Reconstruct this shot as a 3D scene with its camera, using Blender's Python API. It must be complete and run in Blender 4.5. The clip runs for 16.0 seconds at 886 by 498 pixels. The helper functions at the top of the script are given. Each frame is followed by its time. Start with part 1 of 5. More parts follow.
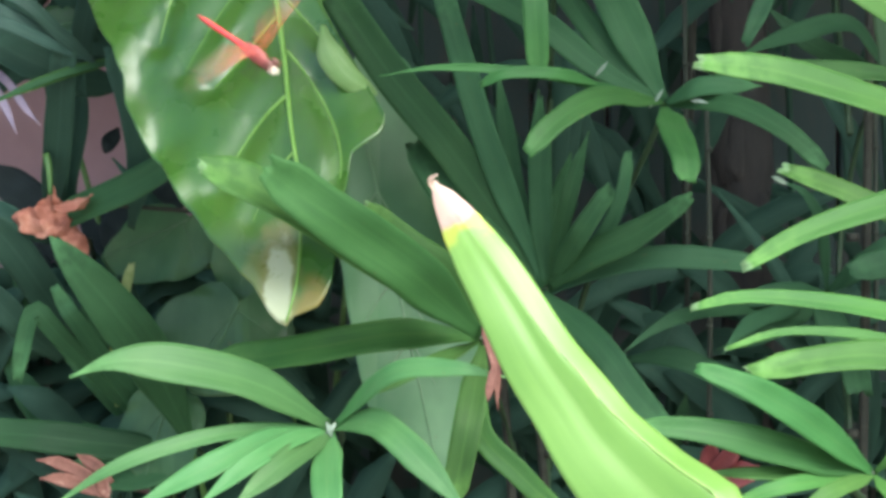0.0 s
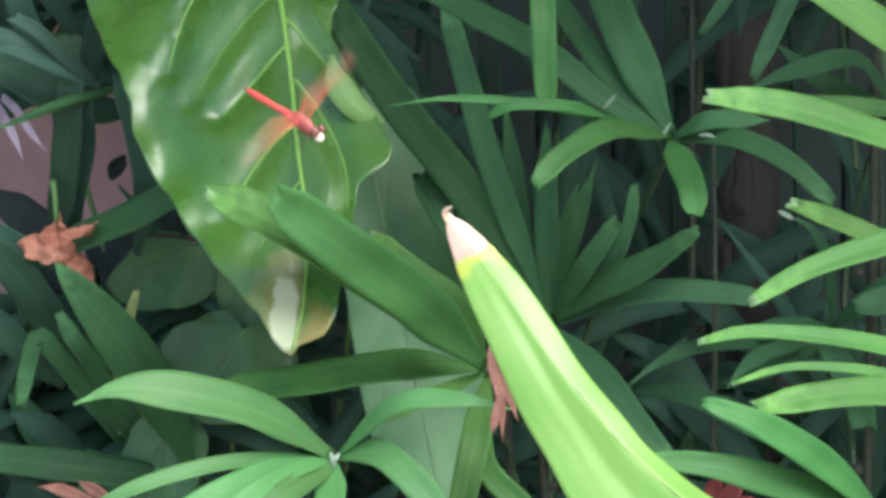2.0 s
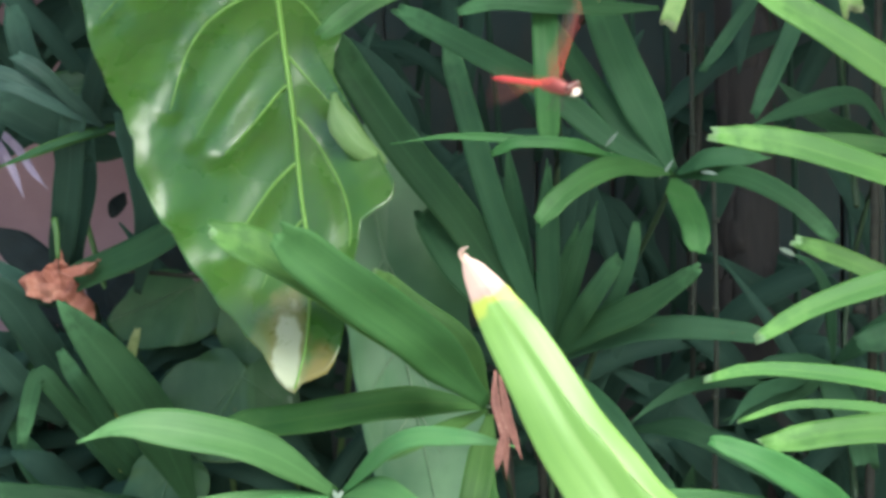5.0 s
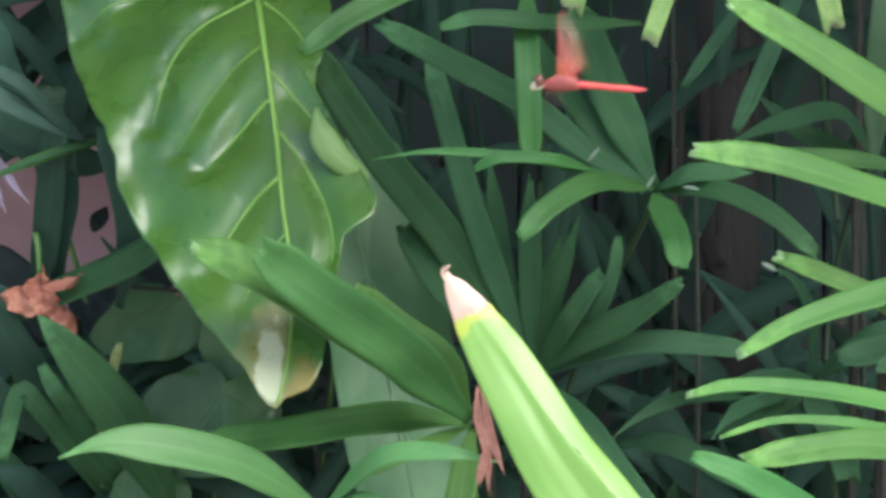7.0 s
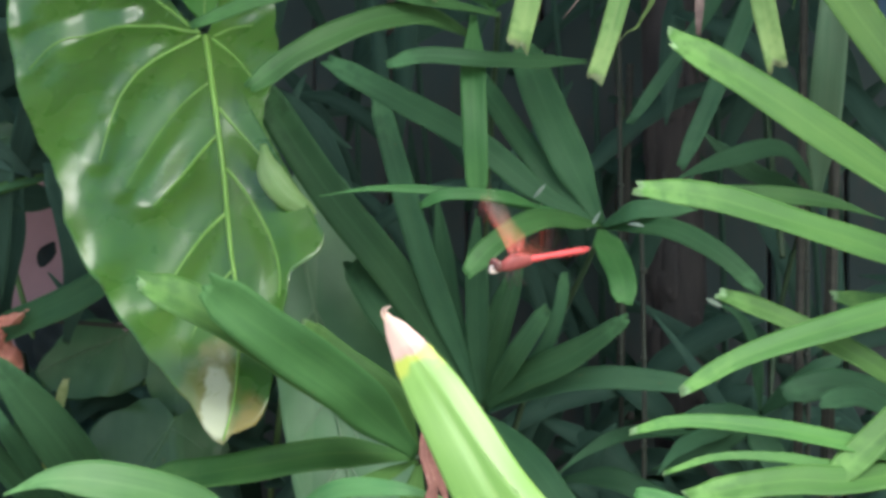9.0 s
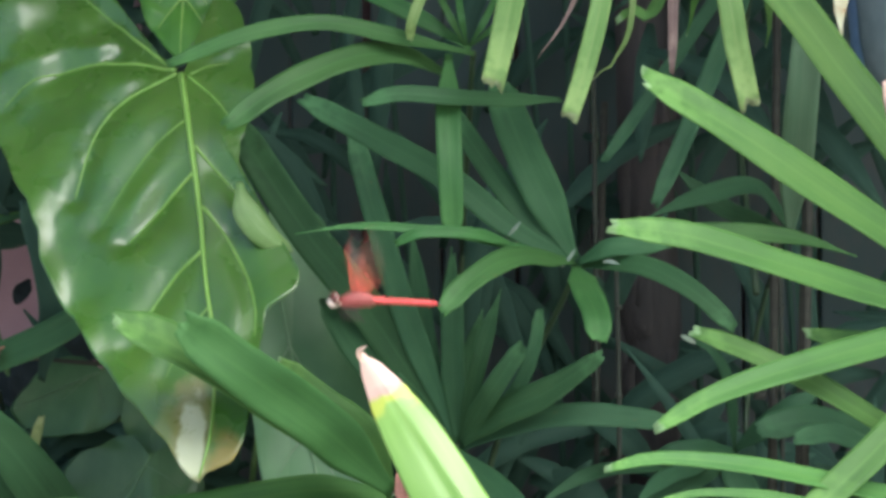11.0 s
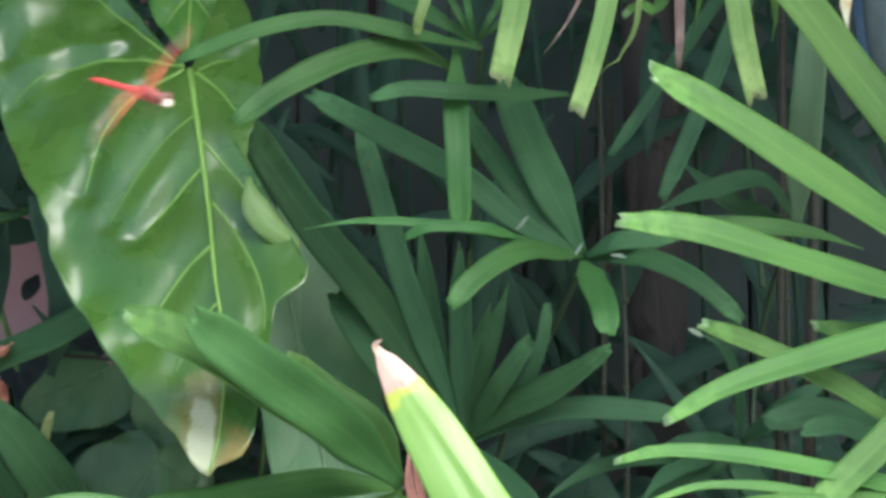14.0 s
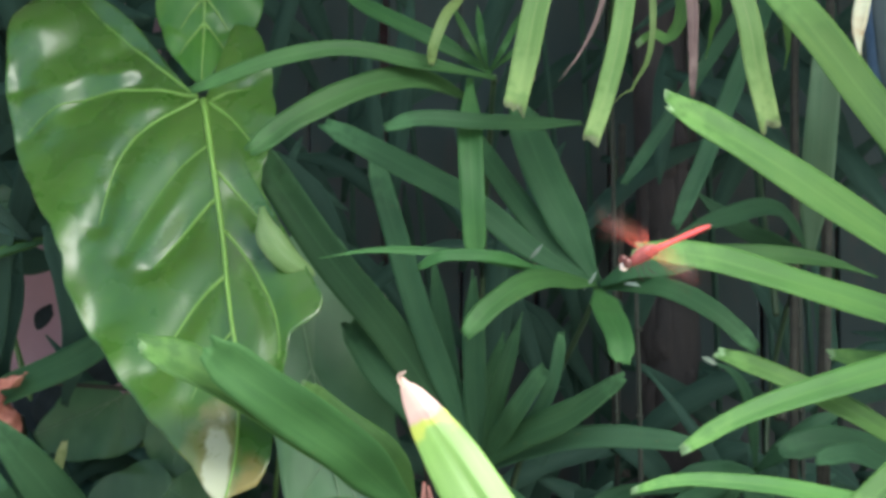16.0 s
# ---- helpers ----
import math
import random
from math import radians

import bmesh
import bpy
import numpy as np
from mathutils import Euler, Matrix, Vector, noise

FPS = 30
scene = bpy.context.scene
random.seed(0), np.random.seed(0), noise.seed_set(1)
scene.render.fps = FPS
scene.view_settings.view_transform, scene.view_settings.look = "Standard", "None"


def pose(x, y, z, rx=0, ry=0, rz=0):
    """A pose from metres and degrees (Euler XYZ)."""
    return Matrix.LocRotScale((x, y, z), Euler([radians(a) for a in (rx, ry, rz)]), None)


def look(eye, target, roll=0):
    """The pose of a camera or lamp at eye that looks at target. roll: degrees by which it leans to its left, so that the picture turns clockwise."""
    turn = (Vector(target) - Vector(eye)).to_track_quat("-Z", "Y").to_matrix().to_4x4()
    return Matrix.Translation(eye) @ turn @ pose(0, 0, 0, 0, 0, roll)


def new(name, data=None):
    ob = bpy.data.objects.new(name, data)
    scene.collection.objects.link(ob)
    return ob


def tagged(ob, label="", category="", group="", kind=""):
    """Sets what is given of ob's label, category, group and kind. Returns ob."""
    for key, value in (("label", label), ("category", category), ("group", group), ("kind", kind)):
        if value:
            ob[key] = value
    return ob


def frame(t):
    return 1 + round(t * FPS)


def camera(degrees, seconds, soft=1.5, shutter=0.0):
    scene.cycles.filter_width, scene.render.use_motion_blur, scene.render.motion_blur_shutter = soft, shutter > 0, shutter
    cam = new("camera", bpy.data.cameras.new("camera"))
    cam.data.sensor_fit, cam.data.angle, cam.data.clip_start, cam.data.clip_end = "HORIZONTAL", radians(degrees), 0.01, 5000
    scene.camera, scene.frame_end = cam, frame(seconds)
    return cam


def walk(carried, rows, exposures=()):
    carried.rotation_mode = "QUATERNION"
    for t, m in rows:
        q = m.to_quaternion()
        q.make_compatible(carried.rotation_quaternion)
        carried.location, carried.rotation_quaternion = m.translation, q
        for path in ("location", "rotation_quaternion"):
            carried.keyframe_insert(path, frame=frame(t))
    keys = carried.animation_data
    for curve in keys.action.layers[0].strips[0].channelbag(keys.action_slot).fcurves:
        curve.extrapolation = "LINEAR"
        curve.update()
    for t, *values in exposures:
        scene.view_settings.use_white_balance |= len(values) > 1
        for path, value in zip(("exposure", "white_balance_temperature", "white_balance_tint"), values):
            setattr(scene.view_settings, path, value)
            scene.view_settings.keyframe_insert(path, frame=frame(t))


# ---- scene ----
cam = camera(25, 16.0, 3.5, 0.8)
walk(cam, [
    (0, look((0.0108, 0.0094, 1.1902), (-0.0621, 2.0050, 1.0798), -0.630)),
    (0.5, look((0.0091, 0.0072, 1.1901), (-0.0682, 2.0030, 1.0871), -0.401)),
    (1, look((0.0074, 0.0084, 1.1903), (-0.0704, 2.0047, 1.0953), -0.231)),
    (1.5, look((0.0065, 0.0088, 1.1901), (-0.0683, 2.0055, 1.1034), -0.093)),
    (2, look((0.0050, 0.0102, 1.1911), (-0.0684, 2.0072, 1.1107), 0.012)),
    (2.5, look((0.0040, 0.0118, 1.1917), (-0.0674, 2.0090, 1.1133), -0.030)),
    (3, look((0.0028, 0.0113, 1.1914), (-0.0665, 2.0085, 1.1120), 0.025)),
    (3.5, look((0.0012, 0.0112, 1.1928), (-0.0662, 2.0088, 1.1208), -0.038)),
    (4, look((-0.0018, 0.0104, 1.1932), (-0.0685, 2.0083, 1.1323), -0.068)),
    (6.3, look((-0.0065, 0.0073, 1.1937), (-0.0712, 2.0059, 1.1562), -0.081)),
    (6.5, look((-0.0067, 0.0094, 1.1952), (-0.0670, 2.0081, 1.1566), -0.108)),
    (7, look((-0.0054, 0.0080, 1.1961), (-0.0538, 2.0072, 1.1635), -0.065)),
    (7.5, look((-0.0036, 0.0054, 1.1978), (-0.0356, 2.0050, 1.1712), 0.005)),
    (8, look((-0.0024, 0.0049, 1.1986), (-0.0200, 2.0047, 1.1823), 0.070)),
    (8.5, look((-0.0013, 0.0025, 1.1986), (-0.0082, 2.0025, 1.1911), 0.037)),
    (9, look((0.0000, 0.0000, 1.2000), (0.0000, 2.0000, 1.2000), 0.000)),
    (9.5, look((-0.0005, -0.0022, 1.2003), (0.0016, 1.9978, 1.2093), 0.072)),
    (10, look((0.0006, -0.0053, 1.2032), (0.0037, 1.9946, 1.2241), 0.120)),
    (10.2, look((0.0005, -0.0048, 1.2030), (0.0126, 1.9950, 1.2303), 0.013)),
    (12.5, look((-0.0004, -0.0145, 1.2015), (0.0292, 1.9849, 1.2396), -0.094)),
    (13, look((-0.0022, -0.0141, 1.1998), (0.0238, 1.9855, 1.2329), -0.241)),
    (13.5, look((-0.0032, -0.0144, 1.2006), (0.0206, 1.9853, 1.2294), -0.268)),
    (14, look((-0.0050, -0.0161, 1.2023), (0.0160, 1.9835, 1.2317), -0.275)),
    (14.5, look((-0.0072, -0.0164, 1.2036), (0.0117, 1.9832, 1.2388), -0.307)),
    (15, look((-0.0106, -0.0184, 1.2037), (0.0088, 1.9810, 1.2468), -0.342)),
    (15.5, look((-0.0124, -0.0201, 1.2032), (0.0037, 1.9791, 1.2561), -0.379)),
    (16, look((-0.0131, -0.0177, 1.2041), (0.0015, 1.9815, 1.2609), -0.400)),
], exposures=[(0, 1.09, 6250, 2), (1, 1.05, 6250, 2), (2.5, 0.99, 6250, 2), (4.2, 0.99, 6250, 2), (6.5, 0.95, 6250, 5), (8, 0.88, 6250, 7), (12.5, 0.88, 6250, 7), (13.5, 0.90, 6250, 7), (14.5, 1.01, 6250, 7), (15, 0.97, 6250, 7), (16, 0.90, 6250, 7)])
world = bpy.data.worlds.new("world")
scene.world = world
world.use_nodes = True
wn = world.node_tree
sky = wn.nodes.new("ShaderNodeTexSky")
sky.sky_type, sky.sun_disc = "NISHITA", False
sky.sun_elevation, sky.sun_rotation = radians(55), radians(134)
sky.air_density, sky.dust_density = 1.0, 4.0
wn.links.new(sky.outputs[0], wn.nodes["Background"].inputs[0])
wn.nodes["Background"].inputs[1].default_value = 0.19
sun = new("sun", bpy.data.lights.new("sun", "SUN"))
sun.data.energy, sun.data.angle, sun.data.color = 3.6, radians(58), (1.0, 0.975, 0.91)
sun.matrix_world = look((1.8, -0.53, 4.74), (0, 1.2, 1.2))

# ---- materials ----


def material(name):
    m = bpy.data.materials.new(name)
    m.use_nodes = True
    return m, m.node_tree.nodes, m.node_tree.links, m.node_tree.nodes["Principled BSDF"]


def ramp(nodes, stops):
    r = nodes.new("ShaderNodeValToRGB")
    while len(r.color_ramp.elements) < len(stops):
        r.color_ramp.elements.new(0.5)
    for e, (p, c) in zip(r.color_ramp.elements, stops):
        e.position, e.color = p, (*c, 1)
    return r


def mixed(nodes, links, fac, a, b, mode="MIX"):
    n = nodes.new("ShaderNodeMix")
    n.data_type, n.blend_type = "RGBA", mode
    for socket, v in ((n.inputs[0], fac), (n.inputs[6], a), (n.inputs[7], b)):
        if isinstance(v, bpy.types.NodeSocket):
            links.new(v, socket)
        elif isinstance(v, tuple):
            socket.default_value = (*v, 1)
        else:
            socket.default_value = v
    return n.outputs[2]


def math_node(nodes, links, op, a, b=0.0, c=0.0):
    n = nodes.new("ShaderNodeMath")
    n.operation = op
    for socket, v in zip(n.inputs, (a, b, c)):
        if isinstance(v, bpy.types.NodeSocket):
            links.new(v, socket)
        else:
            socket.default_value = v
    return n.outputs[0]


def noise_node(nodes, links, scale, detail=4.0, vector=None, stretch=None):
    n = nodes.new("ShaderNodeTexNoise")
    n.inputs["Scale"].default_value, n.inputs["Detail"].default_value = scale, detail
    if vector is None:
        vector = nodes.new("ShaderNodeTexCoord").outputs["Object"]
    if stretch:
        mp = nodes.new("ShaderNodeMapping")
        mp.inputs["Scale"].default_value = stretch
        links.new(vector, mp.inputs[0])
        vector = mp.outputs[0]
    links.new(vector, n.inputs["Vector"])
    return n.outputs[0]


def leaf_material(name, dark, mid, light, rough=0.38, translucent=0.28, ribs=14.0, dry=None, dry_from=0.93, spec=0.35, coarse=9.0, patch=(), fringe=None, pale_end=0.45, flecks=0.5, coat=0.0):
    """A leaf: u runs across the blade, v from its base to its tip. Ribs, blotches, and a dry end."""
    m, nodes, links, bsdf = material(name)
    uv = nodes.new("ShaderNodeTexCoord").outputs["UV"]
    sep = nodes.new("ShaderNodeSeparateXYZ")
    links.new(uv, sep.inputs[0])
    u, v = sep.outputs[0], sep.outputs[1]
    blotch = noise_node(nodes, links, coarse, 5.0)
    streak = noise_node(nodes, links, 1.0, 3.0, uv, (ribs * 2.2, 3.0, 1.0))
    both = math_node(nodes, links, "MULTIPLY_ADD", streak, 0.34, math_node(nodes, links, "MULTIPLY", blotch, 0.66))
    col = ramp(nodes, [(0.32, dark), (0.5, mid), (0.7, light)])
    links.new(both, col.inputs[0])
    c = col.outputs[0]
    rnd = nodes.new("ShaderNodeObjectInfo").outputs["Random"]
    hsv = nodes.new("ShaderNodeHueSaturation")
    links.new(c, hsv.inputs["Color"])
    links.new(math_node(nodes, links, "MULTIPLY_ADD", rnd, 0.024, 0.488), hsv.inputs["Hue"])
    links.new(math_node(nodes, links, "MULTIPLY_ADD", rnd, 0.35, 0.83), hsv.inputs["Value"])
    c = hsv.outputs[0]
    # paler midrib
    off = math_node(nodes, links, "ABSOLUTE", math_node(nodes, links, "SUBTRACT", u, 0.5))
    rib = math_node(nodes, links, "LESS_THAN", off, 0.035)
    c = mixed(nodes, links, math_node(nodes, links, "MULTIPLY", rib, 0.35), c, light)
    ends = ramp(nodes, [(0.78, (0, 0, 0)), (0.97, (1, 1, 1))])
    links.new(v, ends.inputs[0])
    rim = ramp(nodes, [(0.44, (0, 0, 0)), (0.5, (1, 1, 1))])
    links.new(off, rim.inputs[0])
    worn = ramp(nodes, [(0.40, (0.25, 0.25, 0.25)), (0.58, (1.5, 1.5, 1.5))])
    links.new(noise_node(nodes, links, 55.0, 3.0), worn.inputs[0])
    paler = math_node(nodes, links, "MAXIMUM", math_node(nodes, links, "MULTIPLY", ends.outputs[0], math_node(nodes, links, "MULTIPLY", worn.outputs[0], pale_end)), math_node(nodes, links, "MULTIPLY", rim.outputs[0], pale_end * 0.7))
    c = mixed(nodes, links, paler, c, tuple(min(1.0, q * 1.5) for q in light))
    if dry:
        edge = math_node(nodes, links, "MULTIPLY_ADD", noise_node(nodes, links, 60.0, 3.0), 0.10, math_node(nodes, links, "SUBTRACT", v, 0.05))
        if fringe:
            low = ramp(nodes, [(dry_from - 0.040, (0, 0, 0)), (dry_from - 0.022, (1, 1, 1))])
            links.new(edge, low.inputs[0])
            c = mixed(nodes, links, math_node(nodes, links, "MULTIPLY", low.outputs[0], 0.8), c, fringe)
        end = ramp(nodes, [(dry_from - 0.012, (0, 0, 0)), (min(dry_from + 0.004, 1.0), (1, 1, 1))])
        links.new(edge, end.inputs[0])
        spots = ramp(nodes, [(0.40, tuple(0.6 * q for q in dry)), (0.56, dry)])
        links.new(noise_node(nodes, links, 45.0, 3.0), spots.inputs[0])
        c = mixed(nodes, links, end.outputs[0], c, spots.outputs[0])
    if flecks:
        spot = ramp(nodes, [(0.70, (0, 0, 0)), (0.76, (1, 1, 1))])
        links.new(noise_node(nodes, links, 140.0, 2.0), spot.inputs[0])
        wide = ramp(nodes, [(0.50, (0, 0, 0)), (0.66, (1, 1, 1))])
        links.new(noise_node(nodes, links, 7.0, 2.0), wide.inputs[0])
        c = mixed(nodes, links, math_node(nodes, links, "MULTIPLY", math_node(nodes, links, "MULTIPLY", spot.outputs[0], wide.outputs[0]), flecks), c, (0.16, 0.13, 0.05))
    for (px, pz, rx, rz), pale, brown in patch:
        # a dried spot with an uneven outline, in the leaf's own space
        ob = nodes.new("ShaderNodeSeparateXYZ")
        links.new(nodes.new("ShaderNodeTexCoord").outputs["Object"], ob.inputs[0])
        dx = math_node(nodes, links, "DIVIDE", math_node(nodes, links, "SUBTRACT", ob.outputs[0], px), rx)
        dz = math_node(nodes, links, "DIVIDE", math_node(nodes, links, "SUBTRACT", ob.outputs[2], pz), rz)
        rad = math_node(nodes, links, "SQRT", math_node(nodes, links, "ADD", math_node(nodes, links, "MULTIPLY", dx, dx), math_node(nodes, links, "MULTIPLY", dz, dz)))
        rad = math_node(nodes, links, "ADD", rad, math_node(nodes, links, "MULTIPLY_ADD", noise_node(nodes, links, 26.0, 4.0), 1.3, -0.65))
        outer = ramp(nodes, [(0.58, (1, 1, 1)), (0.86, (0, 0, 0))])
        links.new(math_node(nodes, links, "MULTIPLY", rad, 0.8), outer.inputs[0])
        inner = ramp(nodes, [(0.42, (1, 1, 1)), (0.55, (0, 0, 0))])
        links.new(math_node(nodes, links, "MULTIPLY", rad, 0.8), inner.inputs[0])
        c = mixed(nodes, links, math_node(nodes, links, "MULTIPLY", outer.outputs[0], 0.75), c, brown)
        if pale:
            c = mixed(nodes, links, inner.outputs[0], c, pale)
    links.new(c, bsdf.inputs["Base Color"])
    rr = math_node(nodes, links, "MULTIPLY_ADD", blotch, 0.25, rough - 0.12)
    links.new(rr, bsdf.inputs["Roughness"])
    bsdf.inputs["Specular IOR Level"].default_value = spec
    bsdf.inputs["Coat Weight"].default_value, bsdf.inputs["Coat Roughness"].default_value = coat, 0.34
    wave = math_node(nodes, links, "SINE", math_node(nodes, links, "MULTIPLY", u, ribs * 6.283))
    height = math_node(nodes, links, "MULTIPLY_ADD", streak, 1.2, math_node(nodes, links, "MULTIPLY", wave, 0.25))
    bump = nodes.new("ShaderNodeBump")
    bump.inputs["Strength"].default_value, bump.inputs["Distance"].default_value = 0.18, 0.0005
    links.new(height, bump.inputs["Height"])
    links.new(bump.outputs[0], bsdf.inputs["Normal"])
    trans = nodes.new("ShaderNodeBsdfTranslucent")
    links.new(mixed(nodes, links, 1.0, c, (0.95, 1.0, 0.60), "MULTIPLY"), trans.inputs[0])
    mix = nodes.new("ShaderNodeMixShader")
    mix.inputs[0].default_value = translucent
    links.new(bsdf.outputs[0], mix.inputs[1])
    links.new(trans.outputs[0], mix.inputs[2])
    links.new(mix.outputs[0], nodes["Material Output"].inputs[0])
    return m


def plain_material(name, stops, scale=20.0, rough=0.7, bump=0.3, stretch=None, distance=0.002):
    m, nodes, links, bsdf = material(name)
    n = noise_node(nodes, links, scale, 8.0, None, stretch)
    fine = noise_node(nodes, links, scale * 6, 4.0, None, stretch)
    both = math_node(nodes, links, "MULTIPLY_ADD", n, 0.7, math_node(nodes, links, "MULTIPLY", fine, 0.3))
    r = ramp(nodes, stops)
    links.new(both, r.inputs[0])
    links.new(r.outputs[0], bsdf.inputs["Base Color"])
    bsdf.inputs["Roughness"].default_value = rough
    b = nodes.new("ShaderNodeBump")
    b.inputs["Strength"].default_value, b.inputs["Distance"].default_value = bump, distance
    links.new(both, b.inputs["Height"])
    links.new(b.outputs[0], bsdf.inputs["Normal"])
    return m


PALM = leaf_material("palm_leaf", (0.043, 0.119, 0.033), (0.066, 0.173, 0.041), (0.108, 0.230, 0.057), rough=0.56, spec=0.25, dry=(0.26, 0.42, 0.20), dry_from=0.99)
# darkest palm copy: the deep shade before the wall is in its colour
UNDER = leaf_material("deep_shade_palm_leaf", (0.030, 0.072, 0.052), (0.039, 0.090, 0.063), (0.052, 0.110, 0.075), rough=0.6, spec=0.15)
PALE = leaf_material("pale_palm_leaf", (0.085, 0.175, 0.045), (0.15, 0.27, 0.075), (0.25, 0.36, 0.13), rough=0.5, dry=(0.34, 0.42, 0.22), dry_from=0.99)
DRY = leaf_material("dry_leaflet", (0.085, 0.058, 0.052), (0.145, 0.10, 0.09), (0.25, 0.19, 0.165), rough=0.65, translucent=0.15)
# darker copy of the palm leaf, with the shade further back painted in
SHADEPALM = leaf_material("half_shade_palm_leaf", (0.031, 0.090, 0.039), (0.043, 0.121, 0.050), (0.064, 0.158, 0.066), rough=0.6, spec=0.2)
# brighter copy of the palm leaf: light on the low front palm painted in
LITPALM = leaf_material("lit_palm_leaf", (0.058, 0.165, 0.056), (0.085, 0.222, 0.074), (0.130, 0.285, 0.100), rough=0.5, spec=0.35, pale_end=0.3)
# darker again: shade among the right-hand canes is in this leaf colour
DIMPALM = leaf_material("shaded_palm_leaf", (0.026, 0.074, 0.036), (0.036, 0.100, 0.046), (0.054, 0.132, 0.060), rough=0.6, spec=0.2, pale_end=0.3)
DEEPPALM = leaf_material("deep_green_palm_leaf", (0.032, 0.100, 0.030), (0.046, 0.138, 0.038), (0.070, 0.182, 0.052), rough=0.55, spec=0.25, pale_end=0.2)
YELLOWED = leaf_material("yellowed_leaf", (0.14, 0.19, 0.05), (0.22, 0.27, 0.08), (0.33, 0.36, 0.16), rough=0.5)
GREYLEAF = leaf_material("grey_leaf", (0.075, 0.16, 0.085), (0.105, 0.20, 0.115), (0.15, 0.245, 0.15), rough=0.5)
GINGER = leaf_material("broad_blade", (0.108, 0.220, 0.036), (0.140, 0.260, 0.048), (0.180, 0.304, 0.074), rough=0.40, spec=0.65, translucent=0.25, ribs=4.0, dry=(0.50, 0.34, 0.285), dry_from=0.905, fringe=(0.38, 0.42, 0.05), pale_end=0.3)
HEART = leaf_material("heart_leaf", (0.035, 0.125, 0.018), (0.055, 0.175, 0.024), (0.085, 0.225, 0.035), rough=0.32, ribs=5.0, translucent=0.2, spec=0.4, coarse=14.0, pale_end=0.0)
HEART_MAIN = leaf_material("patched_heart_leaf", (0.031, 0.086, 0.008), (0.046, 0.120, 0.011), (0.070, 0.160, 0.018), rough=0.27, ribs=5.0, translucent=0.2, spec=0.8, coarse=14.0, pale_end=0.0, coat=0.3, patch=[((0.076, -0.425, 0.020, 0.036), None, (0.24, 0.17, 0.035)), ((0.026, -0.412, 0.030, 0.062), None, (0.17, 0.215, 0.05)), ((0.040, -0.395, 0.023, 0.068), (0.42, 0.46, 0.29), (0.22, 0.215, 0.07))])
# the wall's deep shade as a dark slate and brown board colour
SHADE_BOARDS = plain_material("wall_shade_boards", [(0.42, (0.045, 0.076, 0.073)), (0.50, (0.051, 0.078, 0.074)), (0.60, (0.070, 0.079, 0.074))], 3.2, 0.85, 0.5, (2.5, 2.5, 1.0), 0.003)
# sky sheen and the big leaf's shade painted as pale and dark blotches
HEART_SOFT = leaf_material("sheen_heart_leaf", (0.040, 0.112, 0.045), (0.078, 0.185, 0.078), (0.17, 0.31, 0.155), rough=0.42, ribs=5.0, translucent=0.15, spec=0.4, coarse=7.0, pale_end=0.0)
# shaded copy of the heart leaf, the shade put into its colour
HEART_SHADE = leaf_material("shaded_heart_leaf", (0.03, 0.09, 0.035), (0.045, 0.12, 0.045), (0.075, 0.16, 0.07), rough=0.36, ribs=5.0, translucent=0.15, coarse=14.0, pale_end=0.0)
HEART_PALE = leaf_material("heart_leaf_underside", (0.14, 0.28, 0.075), (0.20, 0.36, 0.12), (0.30, 0.45, 0.20), rough=0.45, ribs=4.0, pale_end=0.0)
VEIN = plain_material("leaf_vein", [(0.3, (0.13, 0.28, 0.045)), (0.7, (0.19, 0.35, 0.075))], 40, 0.4)
# veins of the shaded heart leaves, darkened in colour to match
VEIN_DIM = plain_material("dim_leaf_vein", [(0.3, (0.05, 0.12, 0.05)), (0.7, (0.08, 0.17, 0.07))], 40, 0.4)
VEIN_SOFT = plain_material("soft_leaf_vein", [(0.3, (0.11, 0.23, 0.105)), (0.7, (0.17, 0.30, 0.155))], 40, 0.4)
BROWNSTRIP = plain_material("brown_dry_strip", [(0.3, (0.105, 0.040, 0.030)), (0.55, (0.20, 0.085, 0.063)), (0.75, (0.38, 0.24, 0.19))], 40, 0.75, 0.6)
STEM = plain_material("green_stem", [(0.3, (0.05, 0.13, 0.03)), (0.7, (0.10, 0.20, 0.05))], 30, 0.45)
CANE = plain_material("brown_cane", [(0.3, (0.020, 0.022, 0.016)), (0.7, (0.046, 0.048, 0.036))], 25, 0.85, 0.8, (1, 1, 5))
BLUELEAF = leaf_material("blue_green_leaf", (0.034, 0.080, 0.060), (0.050, 0.108, 0.082), (0.070, 0.140, 0.104), rough=0.55, spec=0.3, pale_end=0.2)
# near-black: the deep shade seen against the pink wall, as leaf colour
SHADELEAF = leaf_material("deep_shade_leaf", (0.022, 0.032, 0.032), (0.030, 0.042, 0.042), (0.038, 0.054, 0.052), rough=0.6, spec=0.2, pale_end=0.0)
OLIVE = plain_material("olive_cane", [(0.3, (0.026, 0.036, 0.026)), (0.7, (0.046, 0.056, 0.040))], 25, 0.8, 0.6, (1, 1, 5))
SHEATH = plain_material("pale_sheath", [(0.3, (0.13, 0.20, 0.14)), (0.7, (0.24, 0.30, 0.24))], 60, 0.6)
DARKSTEM = plain_material("dark_stem", [(0.3, (0.026, 0.058, 0.026)), (0.7, (0.046, 0.090, 0.038))], 30, 0.5)
CRUMPLED = plain_material("crumpled_dry_leaf", [(0.25, (0.20, 0.068, 0.046)), (0.5, (0.40, 0.155, 0.105)), (0.75, (0.54, 0.29, 0.20))], 30, 0.75, 0.6)
